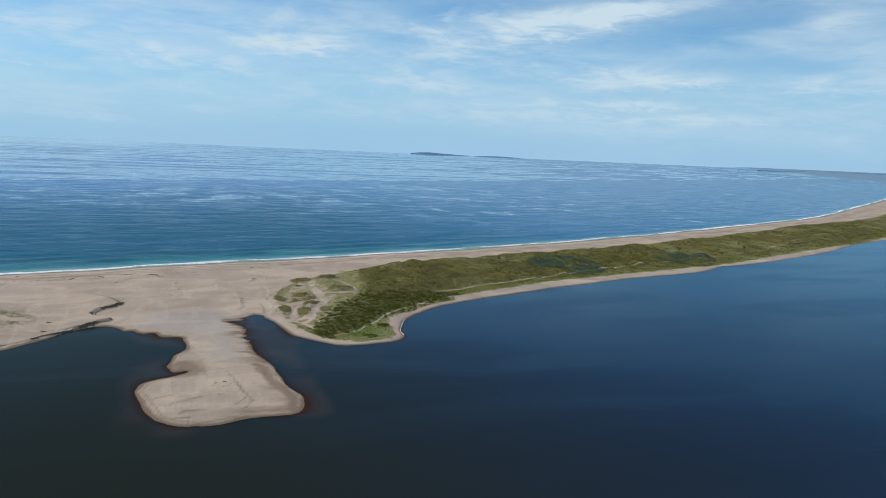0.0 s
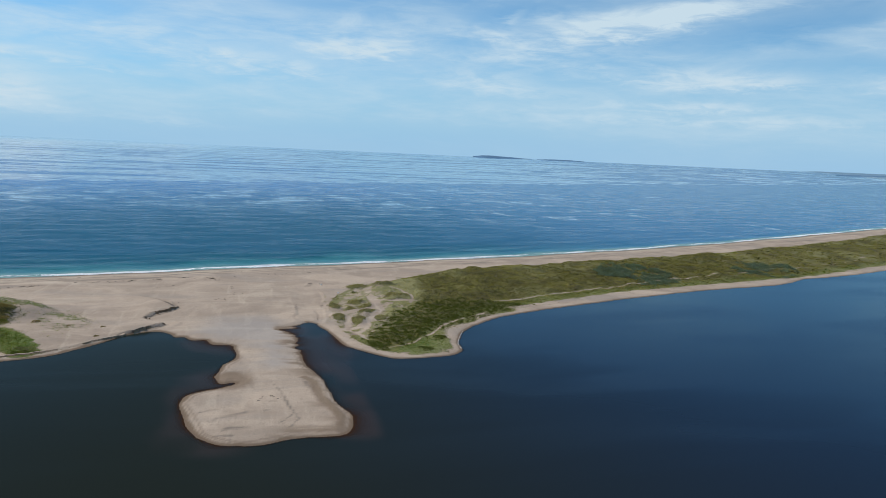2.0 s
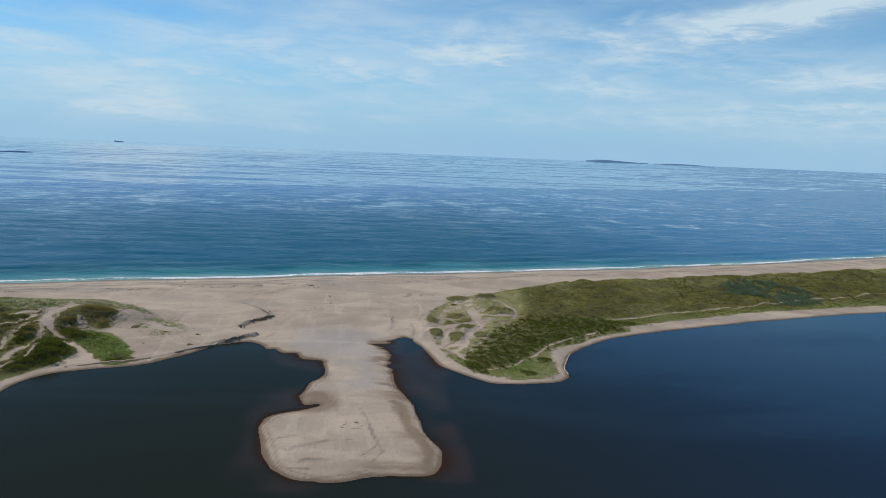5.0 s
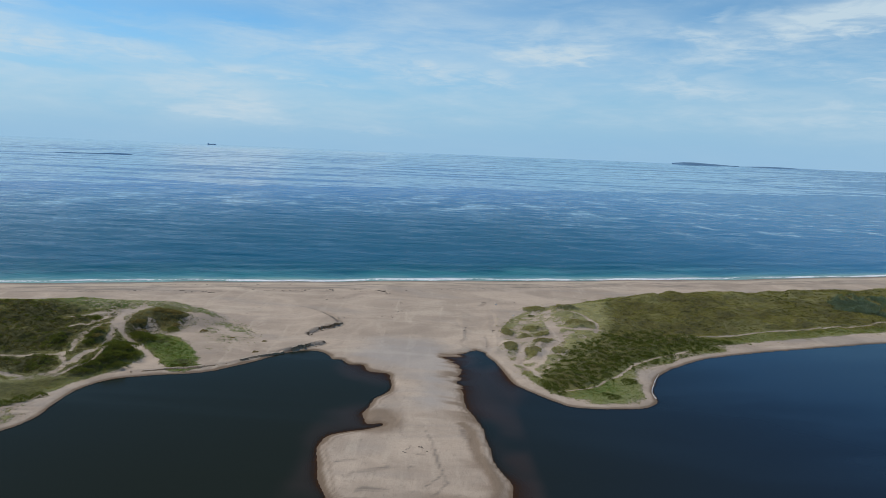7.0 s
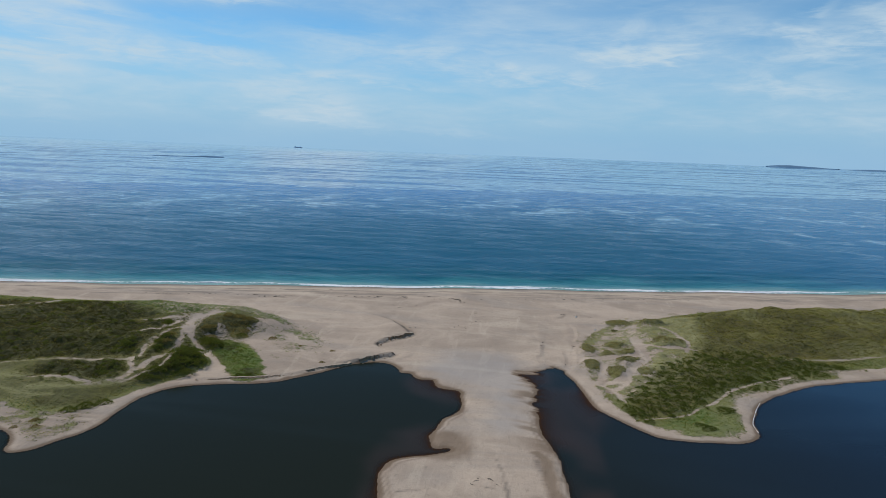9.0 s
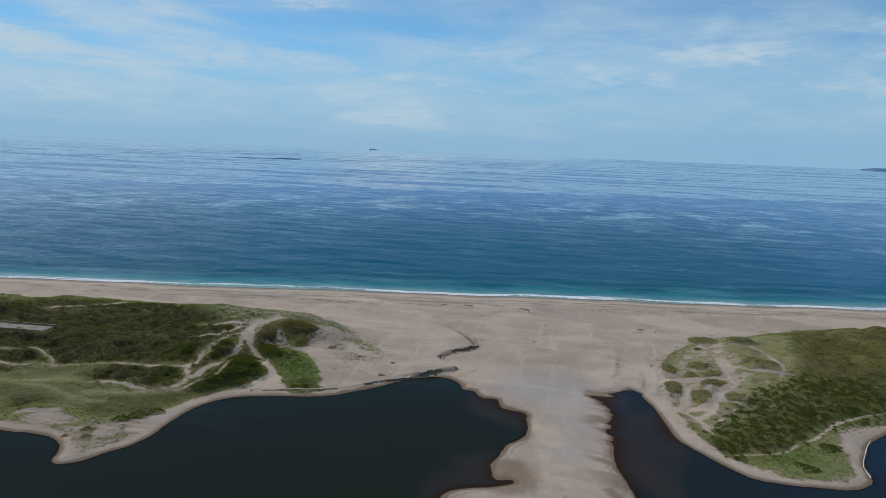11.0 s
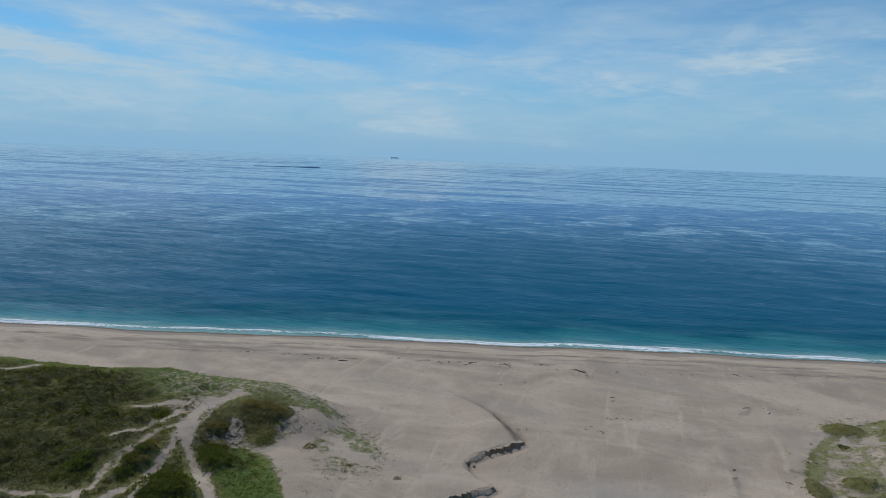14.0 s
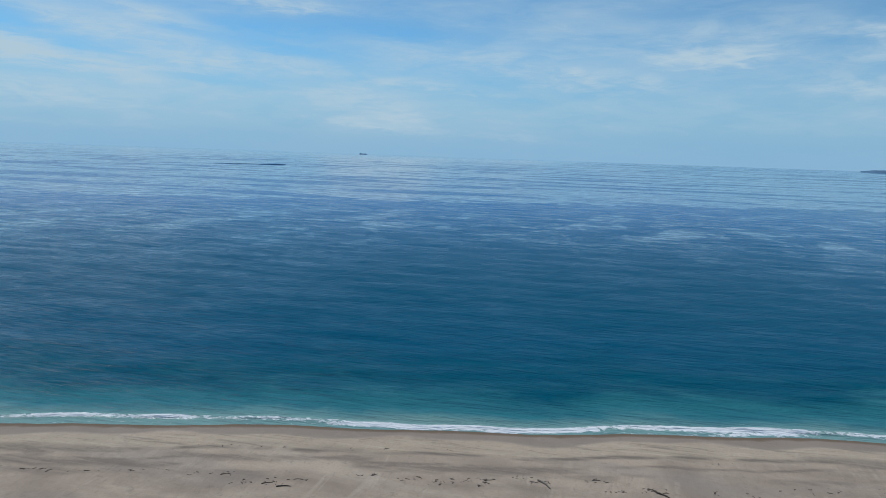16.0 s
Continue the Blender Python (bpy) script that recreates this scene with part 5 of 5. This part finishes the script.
def log_mesh(length, thick, bend, stub):
    """A tapered, bent piece of driftwood lying along x, with the stub of a branch."""
    bm = bmesh.new()

    def limb(points, radii, sides=7):
        rings = []
        for k, (p, r) in enumerate(zip(points, radii)):
            ahead = (points[min(k + 1, len(points) - 1)] - points[max(k - 1, 0)]).normalized()
            side = ahead.cross(Vector((0, 0, 1)))
            side = side.normalized() if side.length > 0.01 else Vector((1, 0, 0))
            over = side.cross(ahead)
            rings.append([bm.verts.new(p + (side * math.cos(a) + over * math.sin(a)) * r * (1 + 0.12 * math.sin(3 * a + k)))
                          for a in (2 * math.pi * s / sides for s in range(sides))])
        for one, two in zip(rings, rings[1:]):
            for s in range(sides):
                bm.faces.new((one[s], one[(s + 1) % sides], two[(s + 1) % sides], two[s]))
        bm.faces.new(rings[0][::-1])
        bm.faces.new(rings[-1])

    steps = 6
    points = [Vector((length * (k / steps - 0.5), bend * math.sin(math.pi * k / steps) * length, thick * 0.75 + 0.02 * math.sin(2.0 * k))) for k in range(steps + 1)]
    limb(points, [thick * (1 - 0.55 * k / steps) for k in range(steps + 1)])
    if stub:
        base = points[2]
        limb([base, base + Vector((0.12, 0.3, 0.16)) * stub, base + Vector((0.3, 0.62, 0.22)) * stub], [thick * 0.5, thick * 0.35, thick * 0.18], 6)
    bmesh.ops.recalc_face_normals(bm, faces=bm.faces)
    me = bpy.data.meshes.new("driftwood_log")
    bm.to_mesh(me)
    bm.free()
    me.materials.append(WOOD)
    for p in me.polygons:
        p.use_smooth = True
    return me


LOGS = [log_mesh(1.6, 0.10, 0.10, 0.7), log_mesh(1.1, 0.09, -0.14, 0), log_mesh(0.7, 0.10, 0.06, 0.4), log_mesh(2.6, 0.14, 0.08, 1.0), log_mesh(0.45, 0.09, 0.0, 0)]
LOG_LABELS = ["bent grey-brown driftwood branch on the sand", "short dark driftwood branch on the sand", "dark driftwood chunk with a stub on the sand",
              "long dark driftwood trunk with a broken limb on the sand", "small dark piece of driftwood on the sand"]


def drift(x, y, turn, kind, size=1.0):
    z = float(height_at(np.array([x]), np.array([y]))[0])
    ob = new("driftwood_log", LOGS[kind])
    ob.matrix_world = pose(x, y, z - 0.02, 0, 0, turn) @ Matrix.Diagonal((size, size, size, 1))
    return tagged(ob, LOG_LABELS[kind], "driftwood", "driftwood on the beach")


# heaps and trails of driftwood: place, half length along the beach, half depth, pieces
TRAILS = [(-86, 24.3, 4, 0.8, 9), (-77, 26.6, 5, 0.6, 6), (-69, 29.6, 4, 0.6, 6), (-58.5, 31.4, 3, 0.7, 8), (-50.5, 30.8, 4, 1.3, 20), (-44.6, 33.3, 1.2, 0.5, 5), (-36.5, 37.6, 1.6, 0.6, 7),
          (-30.8, 38.2, 2.4, 0.9, 9), (-23, 39.6, 4.5, 1.5, 28), (-18.5, 41.4, 1.6, 0.5, 6), (-14, 43.9, 2.0, 0.6, 6), (-11.3, 43.0, 1.6, 0.7, 8), (-3.0, 45.6, 1.6, 0.6, 8), (0.4, 43.4, 2.2, 0.5, 8),
          (5.0, 45.0, 2.2, 1.1, 14), (8.6, 41.9, 1.0, 0.9, 5), (17, 47.6, 3.5, 0.9, 8), (28, 52, 5, 1.0, 8), (42, 56, 6, 1.0, 7), (15.5, 18.0, 2.5, 1.6, 7), (12.5, 12.5, 3.0, 3.0, 10), (-1.0, 5.4, 1.0, 1.0, 3),
          (10, 26, 5, 4, 6), (-6, 30, 4, 3, 5), (48, 36, 6, 3, 5), (17.5, 58.3, 3, 0.4, 4), (-35, 48, 9, 0.5, 7), (-60, 41, 8, 0.5, 6), (60, 62, 8, 1.0, 7), (80, 68, 8, 1.0, 6), (33, -1, 0.6, 1.5, 2), (40.5, -0.4, 0.8, 0.6, 2), (46.3, -43.6, 2, 0.6, 3), (24, -76, 3, 3, 6)]
spot = random.Random(5)
for cx, cy, half, deep, count in TRAILS:
    for _ in range(count):
        a = spot.uniform(-1, 1)
        x, y = cx + a * half, cy + 0.27 * a * half + spot.gauss(0, 0.5) * deep
        drift(x, y, spot.gauss(15, 45), spot.choices((0, 1, 2, 3, 4), (3, 5, 6, 0.6, 9))[0], spot.uniform(0.35, 0.75))
drift(-10.6, 42.5, -48, 3, 1.15)
drift(6.6, 44.0, -35, 3, 1.0)
drift(-46.6, 30.6, 20, 3, 0.8)


# ---- cut banks ----
def bank_material():
    m, n = material("cut_sand")
    at = n.add("ShaderNodeNewGeometry").outputs["Position"]
    own = n.add("ShaderNodeObjectInfo").outputs["Random"]
    layer = n.noise(n.stretch(at, (0.6, 0.6, 9.0)), 1.0, 5, 0.6)
    color = n.mix(layer, (0.215, 0.130, 0.070), (0.430, 0.295, 0.180))
    color = n.mix(n.math("MULTIPLY", own, 0.3), color, (0.200, 0.115, 0.060))
    flat = n.split(n.add("ShaderNodeNewGeometry").outputs["Normal"])[2]
    color = n.mix(n.span(n.math("ABSOLUTE", flat), 0.72, 0.93), color, (0.350, 0.282, 0.215))
    finish(n, color, 0.95, n.bump(n.noise(at, 3.0, 6, 0.7), 0.6, 0.06), 0.1)
    return m


BANK = bank_material()
chip = random.Random(11)


def bank_block(length, depth, tall):
    """A block of firm sand whose front face is fluted and crumbling."""
    bm = bmesh.new()
    nx, nz = 7, 4
    front = [[bm.verts.new((length * (i / (nx - 1) - 0.5), -depth * (0.5 + 0.5 * (1 - k / (nz - 1))) + chip.uniform(-0.14, 0.14) * depth * 2 - (0.18 if k == 0 else 0), tall * (k / (nz - 1)) - 0.12 + (chip.uniform(-0.08, 0.06) if k == nz - 1 else 0)))
              for i in range(nx)] for k in range(nz)]
    back = [bm.verts.new((length * (i / (nx - 1) - 0.5), depth + chip.uniform(-0.1, 0.1), tall - 0.14)) for i in range(nx)]
    foot = [bm.verts.new((length * (i / (nx - 1) - 0.5), depth, -0.3)) for i in range(nx)]
    rows = front + [back, foot]
    for one, two in zip(rows, rows[1:] + rows[:1]):
        for i in range(nx - 1):
            bm.faces.new((one[i], one[i + 1], two[i + 1], two[i]))
    bm.faces.new([r[0] for r in rows][::-1])
    bm.faces.new([r[-1] for r in rows])
    bmesh.ops.recalc_face_normals(bm, faces=bm.faces)
    me = bpy.data.meshes.new("sand_block")
    bm.to_mesh(me)
    bm.free()
    me.materials.append(BANK)
    return me


BLOCKS = [bank_block(1.5, 0.45, 0.95), bank_block(1.1, 0.35, 0.75), bank_block(1.9, 0.4, 0.6), bank_block(1.3, 0.3, 0.40), bank_block(2.2, 0.3, 0.32)]


def cut_bank(line, kinds, gap, label, tall_by=1.0):
    """A crumbling edge: blocks set one beside the other along a line, their faces to its right."""
    line = rounded(line, 12)
    steps = np.hypot(*np.diff(line, axis=0).T)
    at = np.r_[0, np.cumsum(steps)]
    base = new("cut_bank")
    mx, my = line[len(line) // 2]
    base.location = (mx, my, float(height_at(np.array([mx]), np.array([my]))[0]))
    tagged(base, label, "bank")
    def place(s, out):
        """A place beside the line, out metres to its right."""
        x, y = np.interp(s, at, line[:, 0]), np.interp(s, at, line[:, 1])
        x2, y2 = np.interp(s + 0.3, at, line[:, 0]), np.interp(s + 0.3, at, line[:, 1])
        if s + 0.3 > at[-1]:
            x2, y2 = 2 * x - np.interp(s - 0.3, at, line[:, 0]), 2 * y - np.interp(s - 0.3, at, line[:, 1])
        away = max(math.hypot(x2 - x, y2 - y), 1e-6)
        return x + (y2 - y) / away * out, y - (x2 - x) / away * out

    def level(p):
        return float(height_at(np.array([p[0]]), np.array([p[1]]))[0])

    # the face: buttresses between runnels, layered, with a slumped foot
    bm = bmesh.new()
    rows = []
    for s in np.arange(0.0, at[-1], 0.11):
        ease = min(1.0, 4 * min(s, at[-1] - s) / at[-1] + 0.05)
        gully = abs(noise.noise(Vector((s * 0.75, mx, 0)))) + 0.6 * abs(noise.noise(Vector((s * 2.1, my, 3))))
        flute = 1.35 * max(0.0, 0.62 - gully) * ease * tall_by
        top, low = level(place(s, -1.3)), level(place(s, 1.2)) - 0.06
        broken = 0.25 + 0.75 * float(smooth(-0.25, 0.2, noise.noise(Vector((s * 0.35, mx, 11))) + (0.6 if tall_by > 0.9 else 0.16)))
        tall = max((top - low) * broken, 0.10) + 0.08 * ease * tall_by * broken
        ledge = 0.10 * noise.noise(Vector((s * 0.5, my, 7)))
        row = []
        for out, share in ((-1.3, 0.97 - 0.1 * ease * tall_by / tall), (-0.30 - flute, 1.0), (-0.10 - flute, 0.94), (0.00 - flute * 0.95, 0.66 + ledge), (0.07 - flute * 0.9, 0.60 + ledge), (0.12 - flute * 0.8, 0.36 + ledge), (0.26 - flute * 0.6, 0.26), (0.62 - flute * 0.3, 0.06), (1.3, -0.12)):
            x, y = place(s, out)
            row.append(bm.verts.new(Vector((x, y, low + tall * share + 0.03 * noise.noise(Vector((x * 2, y * 2, share))))) - base.location))
        rows.append(row)
    for one, two in zip(rows, rows[1:]):
        for k in range(8):
            bm.faces.new((one[k], one[k + 1], two[k + 1], two[k]))
    bmesh.ops.recalc_face_normals(bm, faces=bm.faces)
    me = bpy.data.meshes.new("bank_face")
    bm.to_mesh(me)
    bm.free()
    me.materials.append(BANK)
    face = new("bank_face", me)
    face.parent = base
    s = 0.4
    while s < at[-1]:
        kind = chip.choice(kinds)
        x, y = np.interp(s, at, line[:, 0]), np.interp(s, at, line[:, 1])
        x2, y2 = np.interp(s + 0.5, at, line[:, 0]), np.interp(s + 0.5, at, line[:, 1])
        turn = math.degrees(math.atan2(y2 - y, x2 - x)) + chip.uniform(-20, 20)
        z = float(np.min(height_at(np.array([x, x + 0.5, x - 0.5, x]), np.array([y - 0.5, y, y, y + 0.5]))))
        ob = new("sand_block", BLOCKS[kind])
        ob.parent = base
        k = chip.uniform(0.20, 0.42)
        x, y = place(s, chip.uniform(0.35, 0.9))
        z = level((x, y))
        ob.matrix_basis = Matrix.Translation(-base.location) @ pose(x, y, z - 0.12, 0, chip.uniform(-3, 3), turn) @ Matrix.Diagonal((k, k, chip.uniform(0.3, 0.6), 1))
        s += chip.uniform(1.6, 4.0) * (1 + gap * (chip.random() < 0.35))
    return base


cut_bank([(-7.0, -10.6), (-6.2, -8.2), (-3.4, -5.2), (-0.6, -2.0), (0.4, -0.6)], (1, 2, 0, 3), 0.7, "dark crumbling cut bank of damp sand beside the outflow")
cut_bank([(-8.0, -23.4), (-5.2, -20.9), (-3.1, -18.8), (-1.0, -16.6)], (2, 3, 2), 0.35, "dark crumbling cut bank of damp sand at the lagoon")
cut_bank([(-37, -44.2), (-31, -41.8), (-25, -39.8), (-19, -35.4), (-14.2, -29.9), (-9.4, -25.2)], (4, 4, 3), 2.2, "low broken sandy bank along the lagoon shore", 0.7)


# ---- concrete way ----
def concrete_material():
    m, n = material("weathered_concrete")
    at = n.add("ShaderNodeNewGeometry").outputs["Position"]
    color = n.mix(n.noise(at, 0.5, 5, 0.6), (0.20, 0.185, 0.155), (0.31, 0.285, 0.240))
    color = n.mix(n.math("MULTIPLY", n.span(n.noise(at, 1.6, 6, 0.7), 0.47, 0.66), 0.7), color, (0.13, 0.12, 0.07))
    finish(n, color, 0.9, n.bump(n.noise(at, 6.0, 5, 0.7), 0.4, 0.03), 0.2)
    return m


CONCRETE = concrete_material()


def concrete_piece(name, parent, length, wide, tall, x, y, z):
    """A cast piece with worn edges, its long side along x."""
    bm = bmesh.new()
    bmesh.ops.create_cube(bm, size=1.0, matrix=Matrix.Diagonal((length, wide, tall, 1)))
    bmesh.ops.bevel(bm, geom=bm.edges[:], offset=0.03, segments=1, affect="EDGES")
    me = bpy.data.meshes.new(name)
    bm.to_mesh(me)
    bm.free()
    me.materials.append(CONCRETE)
    ob = new(name, me)
    ob.parent = parent
    ob.location = (x, y, z)
    return ob


way = new("concrete_way")
way.matrix_world = pose(-97.4, -30.6, 3.20, 0, 0, 6.2)
tagged(way, "pale weathered concrete strip laid through the dune grass", "path")
for k in range(11):
    concrete_piece("slab", way, 3.94, 3.7, 0.30, -2.0 - 4.0 * k, 0.0, -0.02 + 0.012 * math.sin(2.1 * k))
for k in range(11):
    concrete_piece("kerb", way, 3.96, 0.28, 0.36, -2.2 - 4.0 * k, 3.3, 0.02)


# ---- washed-up things ----
def paint_material(name, color):
    m, n = material(name)
    at = n.add("ShaderNodeTexCoord").outputs["Object"]
    finish(n, n.mix(n.span(n.noise(at, 6, 4), 0.4, 0.7), color, tuple(c * 0.75 for c in color)), 0.5)
    return m


PLASTIC = paint_material("white_plastic", (0.82, 0.81, 0.78))
CAP = paint_material("cap_plastic", (0.30, 0.32, 0.36))


def canister(x, y, turn, size):
    """A plastic canister on its side: body with rounded shoulders, grip and cap."""
    base = new("plastic_canister")
    z = float(height_at(np.array([x]), np.array([y]))[0])
    base.matrix_world = pose(x, y, z - 0.02, 0, 0, turn)
    tagged(base, "white plastic canister washed up on the sand", "litter", "white litter on the sand")

    def piece(name, wide, deep, tall, at, mat):
        bm = bmesh.new()
        bmesh.ops.create_cube(bm, size=1.0, matrix=Matrix.Diagonal((wide * size, deep * size, tall * size, 1)))
        bmesh.ops.bevel(bm, geom=bm.edges[:], offset=min(wide, deep, tall) * size * 0.22, segments=2, affect="EDGES")
        me = bpy.data.meshes.new(name)
        bm.to_mesh(me)
        bm.free()
        me.materials.append(mat)
        ob = new(name, me)
        ob.parent = base
        ob.location = Vector(at) * size

    piece("body", 0.62, 0.34, 0.30, (0, 0, 0.15), PLASTIC)
    piece("neck", 0.12, 0.13, 0.13, (0.34, 0.06, 0.16), PLASTIC)
    piece("cap", 0.07, 0.16, 0.16, (0.42, 0.06, 0.16), CAP)
    piece("grip", 0.30, 0.06, 0.10, (0.06, -0.02, 0.34), PLASTIC)


canister(43.5, 31.8, 35, 0.95)
canister(47.9, 18.1, -20, 0.85)
drift(39.6, 32.6, 30, 3, 0.7)
drift(59.7, 31.4, 12, 3, 0.5)
drift(41.3, 0.4, -30, 3, 0.55)
drift(33.6, 2.7, 60, 2, 1.0)
drift(38.8, -13.2, 80, 3, 0.45)

# ---- foam ----
def foam_ribbon(points, half):
    """A line of froth pushed against the shore, of uneven width."""
    line = rounded(points, 8)
    bm = bmesh.new()
    rows = []
    for k, (x, y) in enumerate(line):
        ax, ay = line[min(k + 1, len(line) - 1)] - line[max(k - 1, 0)]
        away = math.hypot(ax, ay)
        w = half * (0.35 + 0.9 * abs(noise.noise(Vector((x * 0.9, y * 0.9, 2)))))
        rows.append([bm.verts.new((x + ay / away * w * u, y - ax / away * w * u, v)) for u, v in ((-1, 0.01), (0, 0.06), (1, 0.01))])
    for one, two in zip(rows, rows[1:]):
        for k in range(2):
            bm.faces.new((one[k], one[k + 1], two[k + 1], two[k]))
    me = bpy.data.meshes.new("foam_line")
    bm.to_mesh(me)
    bm.free()
    me.materials.append(FROTH)
    tagged(new("foam_line", me), "thin white line of froth along the lagoon shore", "foam", kind="stuff")


FROTH = paint_material("froth", (0.85, 0.85, 0.82))
foam_ribbon([(77.6, -28.1), (75.5, -32.7), (73.9, -36.7), (72.6, -40.4), (72.3, -42.5), (72.3, -44.9)], 0.13)


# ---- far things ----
HAZED_LAND = hazed_land_material()


def ridge(name, x, y, length, turn, profile, label, category, depth=90):
    """A long low island or headland: its skyline heights, evenly spaced, eased into a rounded hill."""
    bm = bmesh.new()
    count = 64
    rows = []
    tops = np.interp(np.linspace(0, len(profile) - 1, count), range(len(profile)), profile)
    for k in range(count):
        u = length * (k / (count - 1) - 0.5)
        tall = tops[k] * (1 + 0.10 * noise.noise(Vector((k * 0.37, 1.7, 0))))
        taper = max(0.05, min(1.0, 6 * min(k, count - 1 - k) / count))
        rows.append([bm.verts.new((u, v * depth * taper, max(-2, tall * f - 2 * (f == 0)))) for v, f in ((-1, 0), (-0.8, 0.55), (-0.45, 0.92), (0, 1.0), (0.5, 0.9), (0.85, 0.5), (1, 0))])
    for one, two in zip(rows, rows[1:]):
        for s in range(6):
            bm.faces.new((one[s], two[s], two[s + 1], one[s + 1]))
    bmesh.ops.recalc_face_normals(bm, faces=bm.faces)
    me = bpy.data.meshes.new(name)
    bm.to_mesh(me)
    bm.free()
    me.materials.append(HAZED_LAND)
    ob = new(name, me)
    ob.matrix_world = pose(x, y, float(far_rise(np.array([x * 1.0]), np.array([y * 1.0]))[0]), 0, 0, turn)
    return tagged(ob, label, category)


ridge("island", 1700, 4480, 420, -19, [5, 13, 15, 13, 10, 7, 4, 3], "low rocky island on the horizon, haze blue in its colour", "island")
ridge("island", 2085, 4330, 330, -24, [2, 4, 6, 7, 7, 6, 4, 2], "flat low islet on the horizon, haze blue in its colour", "island")
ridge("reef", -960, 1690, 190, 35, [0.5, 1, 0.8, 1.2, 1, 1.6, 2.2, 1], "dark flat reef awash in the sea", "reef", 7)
ridge("headland", 3320, 2374, 1100, -32, [15, 14, 13, 12, 10, 8, 6, 4, 2][::-1], "far wooded headland, blue haze painted in its colour", "headland")


def ship():
    """A cargo ship far out: hull, deckhouse at the stern, funnel and hatch covers."""
    base = new("cargo_ship")
    x, y = -1640.0, 4500.0
    base.matrix_world = pose(x, y, float(far_rise(np.array([x]), np.array([y]))[0]), 0, 0, 20)
    tagged(base, "cargo ship far out on the sea, paled for haze", "ship")

    def block(name, x0, x1, half, z0, z1, mat, rake=0.0):
        bm = bmesh.new()
        ring = [(x0, -half), (x1 - rake, -half), (x1, 0), (x1 - rake, half), (x0, half)]
        lowr = [bm.verts.new((a * 0.97, b * 0.8, z0)) for a, b in ring]
        top = [bm.verts.new((a, b, z1)) for a, b in ring]
        for k in range(5):
            bm.faces.new((lowr[k], lowr[(k + 1) % 5], top[(k + 1) % 5], top[k]))
        bm.faces.new(top)
        bm.faces.new(lowr[::-1])
        bmesh.ops.bevel(bm, geom=bm.edges[:], offset=0.25, segments=1, affect="EDGES")
        me = bpy.data.meshes.new(name)
        bm.to_mesh(me)
        bm.free()
        me.materials.append(mat)
        ob = new(name, me)
        ob.parent = base
        return ob

    def paint(name, color):
        m, n = material(name)
        at = n.add("ShaderNodeNewGeometry").outputs["Position"]
        finish(n, n.mix(n.noise(at, 0.2, 4), color, tuple(c * 0.8 for c in color)), 0.6)
        return m

    # both paints are paled and blued to suggest haze over the ship
    hazed_hull, pale = paint("ship_hull", (0.80, 0.84, 0.88)), paint("ship_house", (0.85, 0.87, 0.88))
    block("hull", -27, 28, 5.0, -1.0, 4.0, hazed_hull, 7)
    block("deckhouse", -25, -18, 4.2, 4.0, 8.5, pale, 0.6)
    block("funnel", -24.5, -22.5, 1.3, 8.5, 10, hazed_hull, 0.4)
    for k in range(4):
        block("hatch_cover", -15 + k * 8.5, -8.5 + k * 8.5, 3.8, 4.0, 5.2, pale, 0.4)


ship()
